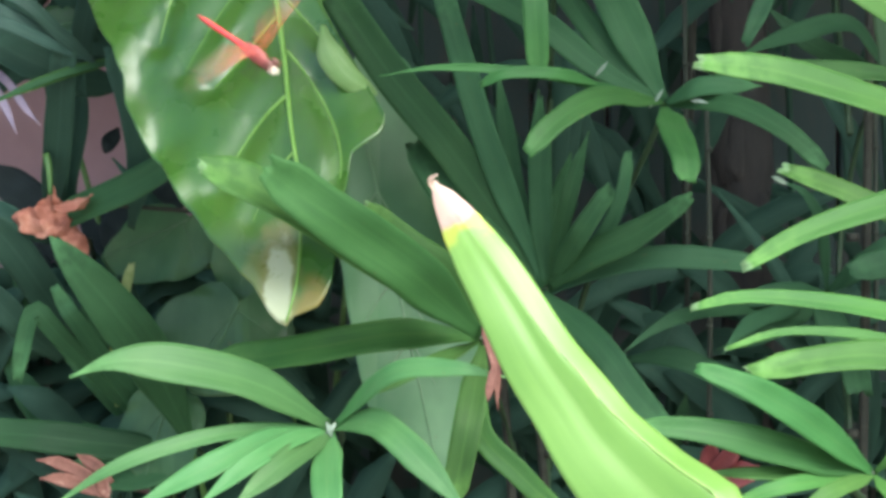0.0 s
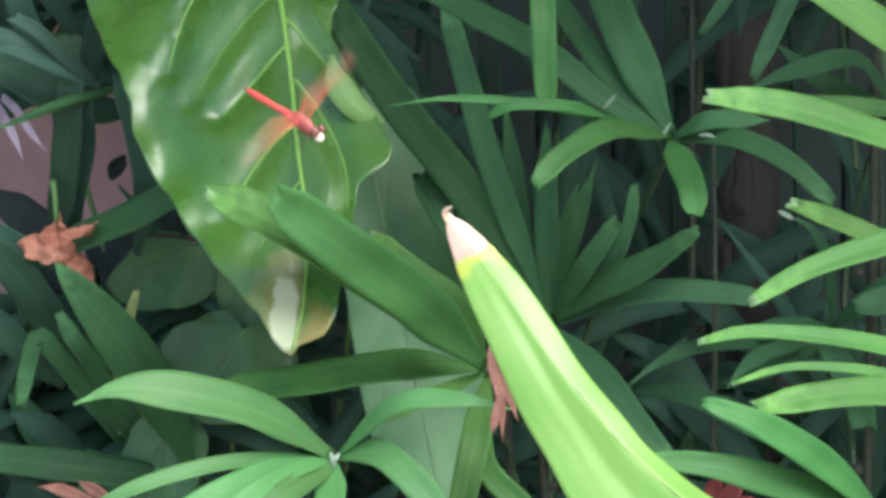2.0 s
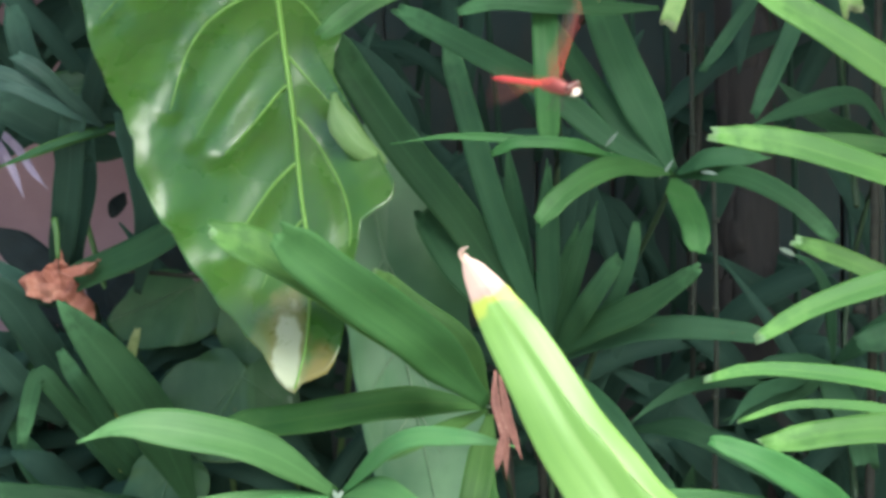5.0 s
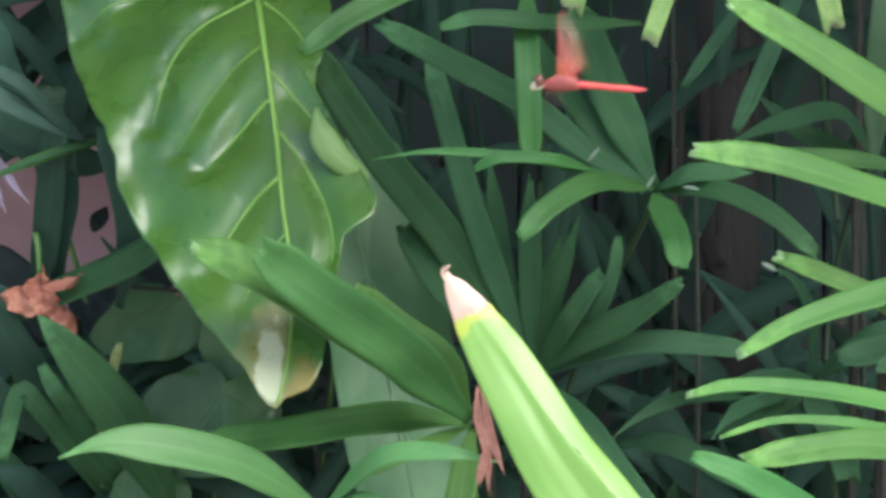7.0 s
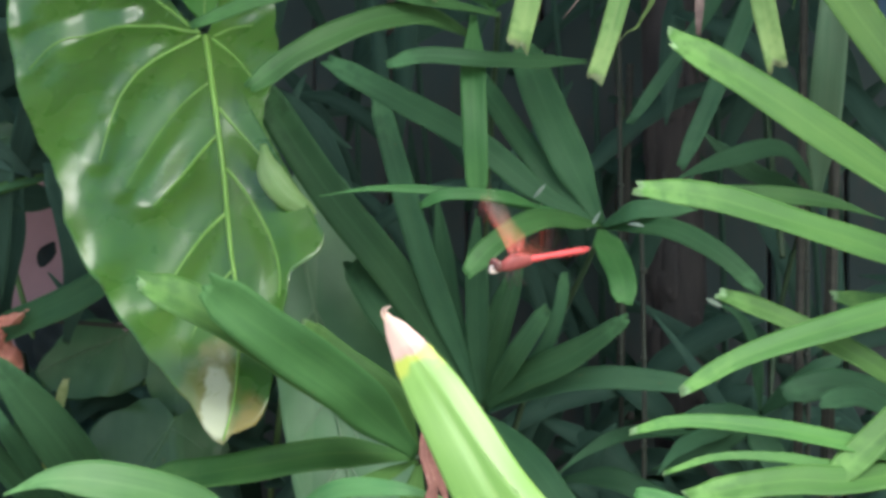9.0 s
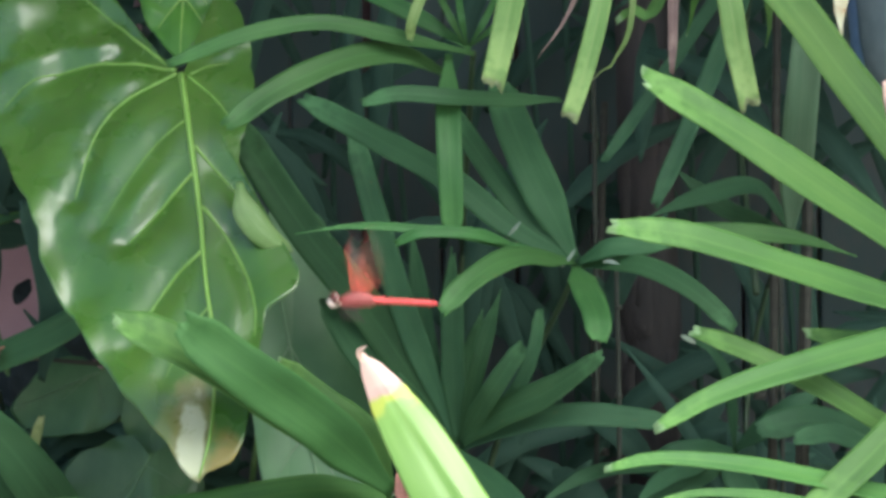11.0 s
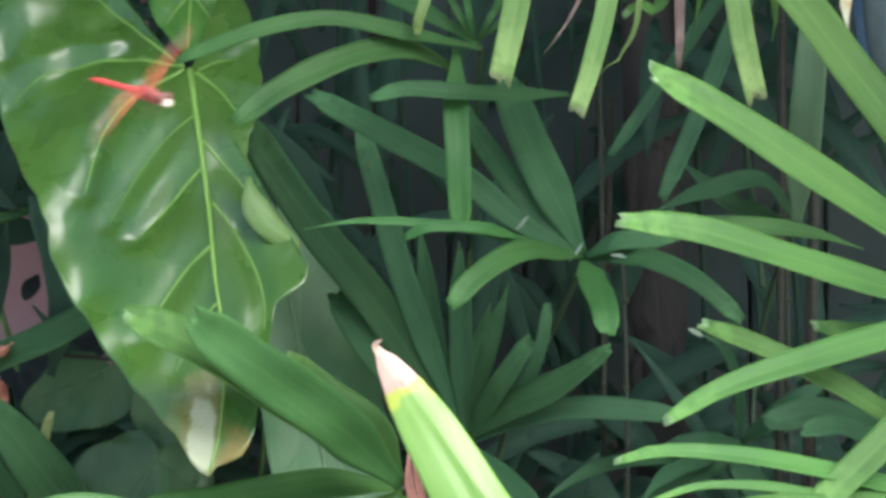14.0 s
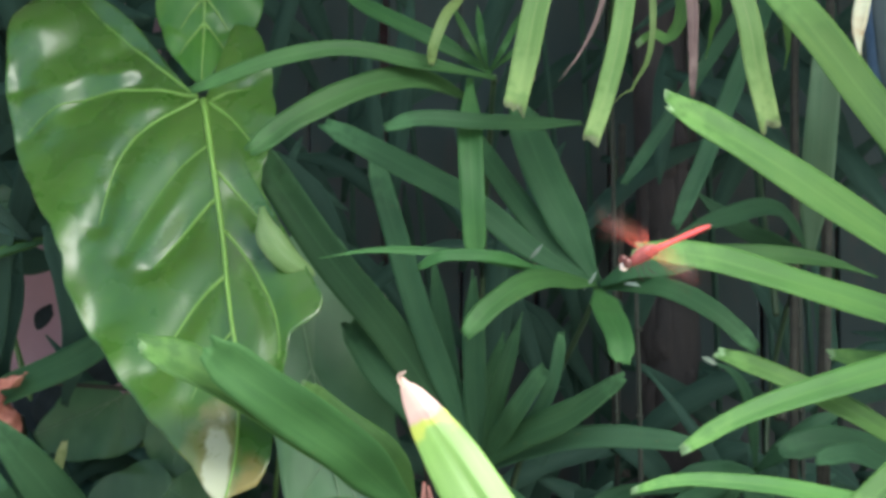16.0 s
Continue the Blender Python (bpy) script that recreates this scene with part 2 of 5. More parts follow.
TIPDRY = plain_material("dried_tip", [(0.25, (0.36, 0.19, 0.12)), (0.5, (0.68, 0.50, 0.40)), (0.75, (0.80, 0.68, 0.58))], 55, 0.7, 0.5)
WALL = plain_material("pink_plaster", [(0.25, (0.38, 0.235, 0.265)), (0.75, (0.50, 0.33, 0.36))], 6, 0.9, 0.5)
SOIL = plain_material("dark_soil", [(0.3, (0.070, 0.055, 0.042)), (0.7, (0.16, 0.125, 0.095))], 12, 0.95, 1.0, None, 0.02)
# kept pale so that the added slab throws sunlight back up
BOUNCE_SLAB = plain_material("bounce_slab", [(0.3, (0.52, 0.51, 0.48)), (0.7, (0.66, 0.65, 0.61))], 4, 0.9, 0.4)
# off-white for the added roof, to bounce light into the deep part
WHITE = plain_material("roof_bounce_paint", [(0.3, (0.50, 0.50, 0.48)), (0.7, (0.60, 0.60, 0.58))], 5, 0.7, 0.2)
TRUNK = plain_material("brown_trunk", [(0.34, (0.028, 0.030, 0.029)), (0.5, (0.044, 0.042, 0.040)), (0.68, (0.066, 0.058, 0.054))], 14, 0.9, 1.0, (1, 1, 0.25), 0.006)
LAVENDER = plain_material("lavender_petal", [(0.3, (0.36, 0.27, 0.40)), (0.7, (0.62, 0.52, 0.66))], 30, 0.5)
REDPETAL = plain_material("red_petal", [(0.3, (0.11, 0.018, 0.022)), (0.7, (0.19, 0.040, 0.042))], 30, 0.5)
BLUE = plain_material("blue_paint", [(0.3, (0.10, 0.20, 0.36)), (0.7, (0.20, 0.33, 0.50))], 20, 0.4, 0.2)
BLUEGREY = plain_material("blue_grey_paint", [(0.3, (0.10, 0.15, 0.16)), (0.7, (0.19, 0.25, 0.26))], 9, 0.6, 0.3)
VARIEGATED = plain_material("variegated_leaf", [(0.3, (0.45, 0.16, 0.05)), (0.42, (0.55, 0.50, 0.30)), (0.6, (0.66, 0.70, 0.48)), (0.8, (0.35, 0.55, 0.16))], 25, 0.45)

# ---- builders ----
BASE = {}


def part(name, bm, mat, parent=None, label="", origin=None, smooth=True):
    """Link a bmesh, in world space, as one mesh object with its origin at the given place."""
    origin = Vector(origin) if origin is not None else Vector((0, 0, 0))
    bmesh.ops.translate(bm, verts=bm.verts, vec=-origin)
    me = bpy.data.meshes.new(name)
    bm.normal_update()
    bm.to_mesh(me)
    bm.free()
    if smooth:
        me.polygons.foreach_set("use_smooth", [True] * len(me.polygons))
    me.materials.append(mat)
    ob = new(name, me)
    BASE[ob] = origin
    if parent is not None:
        ob.parent = parent
        ob.location = origin - BASE[parent]
    else:
        ob.location = origin
    if label:
        tagged(ob, label)
    return ob


def thing(name, place, label, category, group="", kind=""):
    ob = new(name)
    ob.location = place
    ob.empty_display_size = 0.05
    BASE[ob] = Vector(place)
    return tagged(ob, label, category, group, kind)


def along(pts, n):
    """n + 1 places evenly spread in parameter on a smooth line through the points."""
    p = [Vector(q) for q in pts]
    p = [2 * p[0] - p[1]] + p + [2 * p[-1] - p[-2]]
    lengths = [(p[i + 1] - p[i]).length for i in range(1, len(p) - 2)]
    total, out = sum(lengths), []
    for k in range(n + 1):
        s, i = total * k / n, 0
        while i < len(lengths) - 1 and s > lengths[i]:
            s -= lengths[i]
            i += 1
        u = min(s / lengths[i], 1.0)
        a, b, c, d = p[i], p[i + 1], p[i + 2], p[i + 3]
        out.append(0.5 * (2 * b + (c - a) * u + (2 * a - 5 * b + 4 * c - d) * u * u + (3 * b - a - 3 * c + d) * u ** 3))
    return out


def smooth(x):
    x = min(max(x, 0.0), 1.0)
    return x * x * (3 - 2 * x)


def width_at(s, tip):
    w = 0.30 + 0.70 * smooth(s / 0.32)
    if tip == "point":
        return w * max(0.09, 1 - smooth((s - 0.62) / 0.42) ** 1.25)
    if tip == "taper":
        return w * (1 - 0.42 * smooth((s - 0.55) / 0.42) - 0.28 * smooth((s - 0.93) / 0.07))
    if tip == "lance":
        return (0.25 + 0.75 * smooth(s / 0.4)) * (1 - 0.74 * max(0.0, (s - 0.45) / 0.52) ** 2.6) * math.sqrt(max(0.02, min(1.0, (1 - s) / 0.055)))
    if tip == "spear":
        return float(np.interp(s, [0, 0.15, 0.28, 0.4, 0.5, 0.6, 0.71, 0.81, 0.89, 0.96, 1], [0.5, 0.95, 0.81, 0.70, 0.63, 0.58, 0.52, 0.45, 0.36, 0.20, 0.04]))
    if tip == "ragged":
        return w * (1 - 0.12 * smooth((s - 0.8) / 0.2))
    return w * (1 - 0.10 * smooth((s - 0.6) / 0.3) - 0.42 * smooth((s - 0.90) / 0.10))


def blade_mesh(bm, pts, width, tip="blunt", tilt=0.4, fold=0.22, rows=16, cols=6, thick=0.0007, seed=0, twist=0.0, ridge=(0.0, 0.0), spine=None, pleat=0.02, nick=0.0, ripple=0.06, roll=0.0):
    """A strap-shaped leaf from its base to its tip, with a fold along the midrib, pleats and an uneven end."""
    rnd = random.Random(seed)
    line = along(pts, rows)
    uv = bm.loops.layers.uv.verify()
    top, bottom, where = [], [], {}
    up = Vector((0, -1, tilt)).normalized()
    lean = rnd.choice((-1, 1)) * rnd.uniform(0.4, 0.9)
    cleft = rnd.uniform(-0.5, 0.5)
    jag = [lean * (2 * j / cols - 1) + rnd.uniform(-0.4, 0.4) - 0.9 * math.exp(-((2 * j / cols - 1 - cleft) / 0.22) ** 2) for j in range(cols + 1)]
    phase, waves = rnd.uniform(0, 6.28), rnd.uniform(1.5, 3.5)
    for i, c in enumerate(line):
        s = i / rows
        t = (line[min(i + 1, rows)] - line[max(i - 1, 0)]).normalized()
        side = t.cross(up)
        side = side.normalized() if side.length > 0.15 else t.cross(Vector((0.3, -0.5, 1))).normalized()
        nor = side.cross(t)
        side = (side * math.cos(twist * s) + nor * math.sin(twist * s)).normalized()
        nor = side.cross(t)
        if nor.y > 0:
            nor = -nor
        fold_at = ridge[0] + (ridge[1] - ridge[0]) * smooth(s) ** 2
        seen = max(0.55, math.hypot(side.x, side.z))
        half = width * 0.5 * width_at(s, tip) / seen
        a, b = [], []
        for j in range(cols + 1):
            u = j / cols * 2 - 1
            lift = -fold * half * (1 - abs(u - fold_at) / (1 + fold_at if u < fold_at else 1 - fold_at)) + half * pleat * math.cos(u * 9.4) + half * ripple * math.sin(phase + waves * 6.28 * s + 2.0 * u)
            if roll:
                # the margin rolls back, and a shallow crease slants across the other half
                lift -= half * (roll * max(0.0, u - 0.05) ** 2 + 0.06 * math.exp(-((u - 0.05) / 0.22) ** 2))
            torn = 1 - nick * smooth((s - 0.86) / 0.03) * max(0.0, noise.noise(Vector((s * 38, u * 2, seed)))) if u > 0.4 else 1.0
            q = c + side * (u * half * torn) + nor * lift
            if i == rows and tip in ("blunt", "ragged", "taper"):
                q += t * half * jag[j] * (0.60 if tip == "ragged" else 0.48)
            va, vb = bm.verts.new(q + nor * thick * 0.5), bm.verts.new(q - nor * thick * 0.5)
            where[va] = where[vb] = (j / cols, s)
            a.append(va)
            b.append(vb)
        top.append(a)
        bottom.append(b)
    if spine is not None:
        spine.extend(row[round((ridge[0] + (ridge[1] - ridge[0]) * smooth(i / rows) ** 2 + 1) / 2 * cols)].co.copy() for i, row in enumerate(top))
    faces = []
    for i in range(rows):
        for j in range(cols):
            faces.append((top[i][j], top[i][j + 1], top[i + 1][j + 1], top[i + 1][j]))
            faces.append((bottom[i][j], bottom[i + 1][j], bottom[i + 1][j + 1], bottom[i][j + 1]))
        for j in (0, cols):
            q = (top[i][j], top[i + 1][j], bottom[i + 1][j], bottom[i][j])
            faces.append(q if j == 0 else q[::-1])
    for i in (0, rows):
        for j in range(cols):
            q = (top[i][j], bottom[i][j], bottom[i][j + 1], top[i][j + 1])
            faces.append(q if i == 0 else q[::-1])
    for q in faces:
        f = bm.faces.new(q)
        for loop in f.loops:
            loop[uv].uv = where[loop.vert]
    return bm


def tube(bm, pts, r0, r1, n=10, sides=7):
    line, rings = along(pts, n), []
    for i, c in enumerate(line):
        t = (line[min(i + 1, n)] - line[max(i - 1, 0)]).normalized()
        a = t.orthogonal().normalized()
        b = t.cross(a)
        r = r0 + (r1 - r0) * i / n
        rings.append([bm.verts.new(c + (a * math.cos(k * 6.2832 / sides) + b * math.sin(k * 6.2832 / sides)) * r) for k in range(sides)])
    for i in range(n):
        for k in range(sides):
            bm.faces.new((rings[i][k], rings[i][(k + 1) % sides], rings[i + 1][(k + 1) % sides], rings[i + 1][k]))
    bm.faces.new(rings[0][::-1])
    bm.faces.new(rings[-1])
    return bm


SEED = [0]


def palm(name, x, y, label, canes=3, height=1.0):
    """A clump of canes on the ground; the fronds are added to it."""
    ob = thing(name, (x, y, 0), label, "palm", "palms of the bed")
    rnd = random.Random(int(abs(x) * 1000) + 7)
    for k in range(canes):
        a, r = rnd.uniform(0, 6.28), 0.06 * (k > 0)
        bx, by = x + r * math.cos(a), y + r * math.sin(a)
        bm = tube(bmesh.new(), [(bx, by, -0.02), (bx + rnd.uniform(-.02, .02), by, height * 0.5), (bx + rnd.uniform(-.04, .04), by, height)], 0.007, 0.005, 14, 8)
        for ring in range(5):
            tube(bm, [(bx, by, height * 0.15 * ring + 0.1), (bx, by, height * 0.15 * ring + 0.105), (bx, by, height * 0.15 * ring + 0.11)], 0.0085, 0.008, 2, 8)
        part("cane", bm, CANE, ob, "slender brown ringed cane", (bx, by, 0))
    return ob


def frond(plant, hub, rise=0.22):
    """The leaf stalk, from the clump's cane to the hub from which its leaflets spread."""
    foot = BASE[plant]
    h = Vector(hub)
    start = Vector((foot.x, foot.y + 0.02, max(0.25, h.z - 0.45)))
    low = Vector((start.x * 0.6 + h.x * 0.4, max(foot.y, h.y + 0.2), start.z * 0.5 + h.z * 0.5))
    bm = tube(bmesh.new(), [start, low, h + Vector((0, 0.12, -0.03)), h], 0.0045, 0.003, 14, 6)
    return part("frond", bm, DARKSTEM, plant, "green leaf stalk with a spread of leaflets", start)


def leaflet(stalk, width, tip, tilt, mat, *pts):
    SEED[0] += 1
    bm = blade_mesh(bmesh.new(), pts, width * 0.9, tip, tilt, 0.14, rows=26, cols=8, seed=SEED[0])
    return part("leaflet", bm, mat, stalk, "", pts[0])


def heart_leaf_mesh(bm, centre, right, down, reach, turns, cup=0.10, rings=30, thick=0.0009, wave=0.012, seed=1, droop=0.0, furrows=(), quilt=0.005, swell=0.006, cup_left=None, dents=(), crumple=0.0, creases=()):
    """A heart-shaped leaf about its stalk's end: turns are angles in degrees from the tip, positive to the left, with the reach of the edge at each."""
    c, rx, dn = Vector(centre), Vector(right).normalized(), Vector(down).normalized()
    cup_left = cup if cup_left is None else cup_left
    nor = rx.cross(dn).normalized()
    if nor.y > 0:
        nor = -nor
    uv = bm.loops.layers.uv.verify()
    size = max(reach)
    n = 150 if size < 0.3 else 320
    rings = rings if size < 0.3 else 70
    top, bottom, where = [], [], {}

    def surface(a, r, edge):
        x, y = -math.sin(a) * r, math.cos(a) * r
        f = r / edge if edge > 0 else 0
        lift = -(cup if x > 0 else cup_left) * abs(x) * (0.6 + 0.4 * smooth((y + 0.12) / 0.24)) - droop * y * y / size
        lift += wave * f ** 4 * (math.sin(a * 6 + seed) + 0.5 * math.sin(a * 13 + 2 * seed))
        lift += swell * noise.noise(Vector((x * 11, y * 7, seed))) * (0.4 + 0.6 * f)
        for bx, by, ux, uy, ln in furrows:
            g = (x - bx) * ux + (y - by) * uy
            if -0.01 < g < ln * 1.25:
                d = (x - bx) * uy - (y - by) * ux
                lift -= quilt * math.exp(-(d / 0.017) ** 2) * smooth((g + 0.01) / 0.02) * (1 - smooth((g - ln) / (ln * 0.25)))
        for bx, by, su, sv, gx, gy in dents:
            # a tilted ripple of the blade
            g = math.hypot(gx, gy)
            u, v = ((x - bx) * gx + (y - by) * gy) / g, ((y - by) * gx - (x - bx) * gy) / g
            lift += g * su * math.tanh(u / su) * math.exp(-(v / sv) ** 2 - (u / (3 * su)) ** 2)
        flat = 1.0
        for rank, (line, depth, wide) in enumerate(creases):
            # sunk along a vein, so that the blade puffs up between the veins; flat beside the midrib, the first of them
            near = 1.0
            for (ax, ay), (bx, by) in zip(line, line[1:]):
                dx, dy = bx - ax, by - ay
                k = min(max(((x - ax) * dx + (y - ay) * dy) / (dx * dx + dy * dy), 0.0), 1.0)
                near = min(near, (x - ax - k * dx) ** 2 + (y - ay - k * dy) ** 2)
            if rank == 0:
                flat = smooth(math.sqrt(near) / 0.045)
            elif near < 9 * wide * wide:
                lift -= depth * flat * math.exp(-near / wide ** 2)
        if crumple:
            lift += crumple * f * (noise.noise(Vector((x * 34, y * 26, seed + 4))) + 0.45 * noise.noise(Vector((x * 80, y * 70, seed)))) * (0.35 + max(0.0, noise.noise(Vector((x * 9, y * 9, seed + 9))) * 2.2))
        return c + rx * x + dn * y + nor * lift, (0.5 + x / size * 0.5, y / size)

    for i in range(rings + 1):
        a_row, b_row = [], []
        for k in range(n + 1):
            deg = turns[0] + (turns[-1] - turns[0]) * k / n
            j = 0
            while j < len(turns) - 2 and deg > turns[j + 1]:
                j += 1
            f = smooth((deg - turns[j]) / (turns[j + 1] - turns[j])) * 0.4 + 0.6 * (deg - turns[j]) / (turns[j + 1] - turns[j])
            edge = reach[j] + (reach[j + 1] - reach[j]) * f
            q, w = surface(radians(deg), edge * max(i / rings, 0.004), edge)
            va, vb = bm.verts.new(q + nor * thick), bm.verts.new(q - nor * thick)
            where[va] = where[vb] = w
            a_row.append(va)
            b_row.append(vb)
        top.append(a_row)
        bottom.append(b_row)
    faces = []
    for i in range(rings):
        for k in range(n):
            faces.append((top[i][k], top[i + 1][k], top[i + 1][k + 1], top[i][k + 1]))
            faces.append((bottom[i][k], bottom[i][k + 1], bottom[i + 1][k + 1], bottom[i + 1][k]))
    for k in range(n):
        faces.append((top[rings][k], bottom[rings][k], bottom[rings][k + 1], top[rings][k + 1]))
    for q in faces:
        f = bm.faces.new(q)
        for loop in f.loops:
            loop[uv].uv = where[loop.vert]
    return surface


def edge_at(deg, turns, reach):
    return float(np.interp(deg, turns, reach))


def heart_leaf(plant, centre, down, turns, reach, mat, veins, cup=0.1, wave=0.012, seed=1, label="", right=(1, 0, 0), droop=0.0, vein_r=0.0018, vein=None, quilt=0.005, swell=0.006, cup_left=None, dents=(), crumple=0.0, ribs=()):
    """The leaf with its raised veins. veins: (start along the midrib 0..1, angle in degrees, length 0..1)."""
    vein = vein or VEIN
    bm = bmesh.new()
    dn = Vector(down).normalized()
    rx = (Vector(right) - dn * Vector(right).dot(dn)).normalized()
    tip_deg = turns[int(np.argmax(reach))]
    long = max(reach)
    ax, ay = -math.sin(radians(tip_deg)), math.cos(radians(tip_deg))
    furrows = [(ax * long * v[0], ay * long * v[0], -math.sin(radians(v[1] * (0.78 if v[0] == 0 else 0.92))), math.cos(radians(v[1] * (0.78 if v[0] == 0 else 0.92))), v[2]) for v in veins]
    surf = heart_leaf_mesh(bm, centre, rx, dn, reach, turns, cup, seed=seed, wave=wave, droop=droop, furrows=furrows, quilt=quilt, swell=swell, cup_left=cup_left, dents=dents, crumple=crumple, creases=[(line, depth, wide) for line, thick, depth, wide in ribs])
    leaf = part("leaf", bm, mat, plant, label, centre)
    out = rx.cross(dn).normalized()
    if out.y > 0:
        out = -out

    def on(x, y):
        a, r = math.atan2(-x, y), math.hypot(x, y)
        return surf(a, r, edge_at(math.degrees(a), turns, reach))[0] + out * (0.0016 if ribs else 0.0018)

    for k, (line, thick, depth, wide) in enumerate(ribs):
        pts = [on(q.x, q.y) for q in along([(x, y, 0) for x, y in line], 12)]
        part("midrib" if k == 0 else "vein", tube(bmesh.new(), pts, vein_r * thick, vein_r * thick * 0.3, 24, 6), vein, leaf, "pale raised midrib" if k == 0 else "", pts[0])
    if ribs:
        return leaf
    part("midrib", tube(bmesh.new(), [on(ax * long * f, ay * long * f) for f in (0.01, 0.2, 0.4, 0.6, 0.8, 0.97)], vein_r * 1.7, vein_r * 0.4, 24, 6), vein, leaf, "pale raised midrib", centre)
    for start, deg, length in veins:
        bx, by = ax * long * start, ay * long * start
        a = radians(deg)
        pts = []
        for f in (0.0, 0.25, 0.5, 0.75, 1.0):
            bend = a * (1 - (0.42 if start == 0 else 0.15) * f)
            pts.append(on(bx - math.sin(bend) * length * f, by + math.cos(bend) * length * f))
        part("vein", tube(bmesh.new(), pts, vein_r, vein_r * 0.35, 14, 5), vein, leaf, "", pts[0])
    return leaf


def crumpled_sheet(name, centre, down, turns, reach, label, mat, seed, crumple=0.006):
    """One dried leaf, all creased, with an uneven outline."""
    ob = thing(name, centre, label, "dry leaf")
    dn = Vector(down).normalized()
    bm = bmesh.new()
    heart_leaf_mesh(bm, centre, Vector((1, 0, 0)), dn, reach, turns, 0.5, 16, 0.0007, 0.003, seed)
    for v in bm.verts:
        v.co.y += 0.020 * abs(noise.noise(v.co * 32 + Vector((0, 0, seed)))) - 0.010 * abs(noise.noise(v.co * 70))
        v.co += Vector(noise.noise_vector(v.co * 28 + Vector((seed, 0, 0)))) * crumple + Vector(noise.noise_vector(v.co * 90)) * crumple * 0.2
    part("leaf_sheet", bm, mat, ob, "", centre)
    return ob


# ---- ground and wall ----
def slab(name, lo, hi, mat, label, category, bevel=0.01):
    bm = bmesh.new()
    bmesh.ops.create_cube(bm, size=1.0)
    bmesh.ops.scale(bm, vec=[b - a for a, b in zip(lo, hi)], verts=bm.verts)
    bmesh.ops.translate(bm, verts=bm.verts, vec=[(a + b) / 2 for a, b in zip(lo, hi)])
    bmesh.ops.bevel(bm, geom=bm.edges[:], offset=bevel, segments=2, affect="EDGES")
    return tagged(part(name, bm, mat, None, "", ((lo[0] + hi[0]) / 2, (lo[1] + hi[1]) / 2, lo[2]), smooth=False), label, category, "", "structure")


def ground():
    bm = bmesh.new()
    xs = [-300, -60, -12, *[-6 + 0.25 * i for i in range(49)], 12, 60, 300]
    grid = [[bm.verts.new((x, y, -0.02 + 0.03 * noise.noise(Vector((x * 1.3, y * 1.3, 0))) * (abs(x) < 7 and abs(y) < 7))) for x in xs] for y in xs]
    for i in range(len(xs) - 1):
        for j in range(len(xs) - 1):
            bm.faces.new((grid[i][j], grid[i][j + 1], grid[i + 1][j + 1], grid[i + 1][j]))
    return tagged(part("ground", bm, SOIL), "dark bare soil of the planted bed", "ground", "", "structure")


ground()
slab("wall_north", (-5, 3.05, -0.05), (5, 3.25, 3.2), WALL, "pink plastered garden wall behind the plants", "wall")



def fence():
    """Upright dark boards in front of the wall, added for its deep shade."""
    ob = thing("shade_boards", (0.9, 2.99, 0), "dark boards added for the deep shade on the wall", "fence", "", "structure")
    rnd = random.Random(3)
    meshes = []
    for k in range(3):
        bm = bmesh.new()
        bmesh.ops.create_cube(bm, size=1.0)
        bmesh.ops.scale(bm, vec=(0.108, 0.018, 2.2), verts=bm.verts)
        bmesh.ops.bevel(bm, geom=bm.edges[:], offset=0.003, segments=1, affect="EDGES")
        me = bpy.data.meshes.new("plank")
        bm.to_mesh(me)
        bm.free()
        me.materials.append(SHADE_BOARDS)
        meshes.append(me)
    for k in range(22):
        b = new("plank", meshes[k % 3])
        b.parent = ob
        b.location = (-1.26 + k * 0.113, rnd.uniform(-0.004, 0.004), 1.09)
        b.rotation_euler = (0, radians(rnd.uniform(-0.5, 0.5)), 0)


fence()
# unseen slab, added as a reflector that lifts the darks among the plants
slab("pavement", (-5, -6, -0.06), (5, 0.50, 0.02), BOUNCE_SLAB, "unseen pale slab added to bounce sun into the planted bed", "pavement")
# unseen roof, added to keep sun off the back plants
roof = slab("roof", (-5, 1.50, 2.35), (5, 5.4, 2.45), WHITE, "unseen off-white roof added to shade the back plants", "roof")
# the edge of this added roof runs a little askew to the wall
roof.location, roof.rotation_euler = (0.44, 3.42, 2.35), (0, 0, radians(-13))

# ---- heart-leaved plant ----
HEARTS = thing("heart_leaf_plant", (-0.30, 2.62, 0), "green plant with large glossy heart-shaped leaves on long stalks", "plant")


def stalk(tip, bow=0.06):
    t = Vector(tip)
    foot = BASE[HEARTS]
    bm = tube(bmesh.new(), [(foot.x, foot.y, 0), ((foot.x + t.x) / 2, foot.y + 0.02, t.z * 0.55), (t.x + 0.01, t.y + bow, t.z - 0.05), (t.x, t.y + 0.004, t.z)], 0.006, 0.0035, 18, 7)
    part("stalk", bm, STEM, HEARTS, "long green leaf stalk", foot)


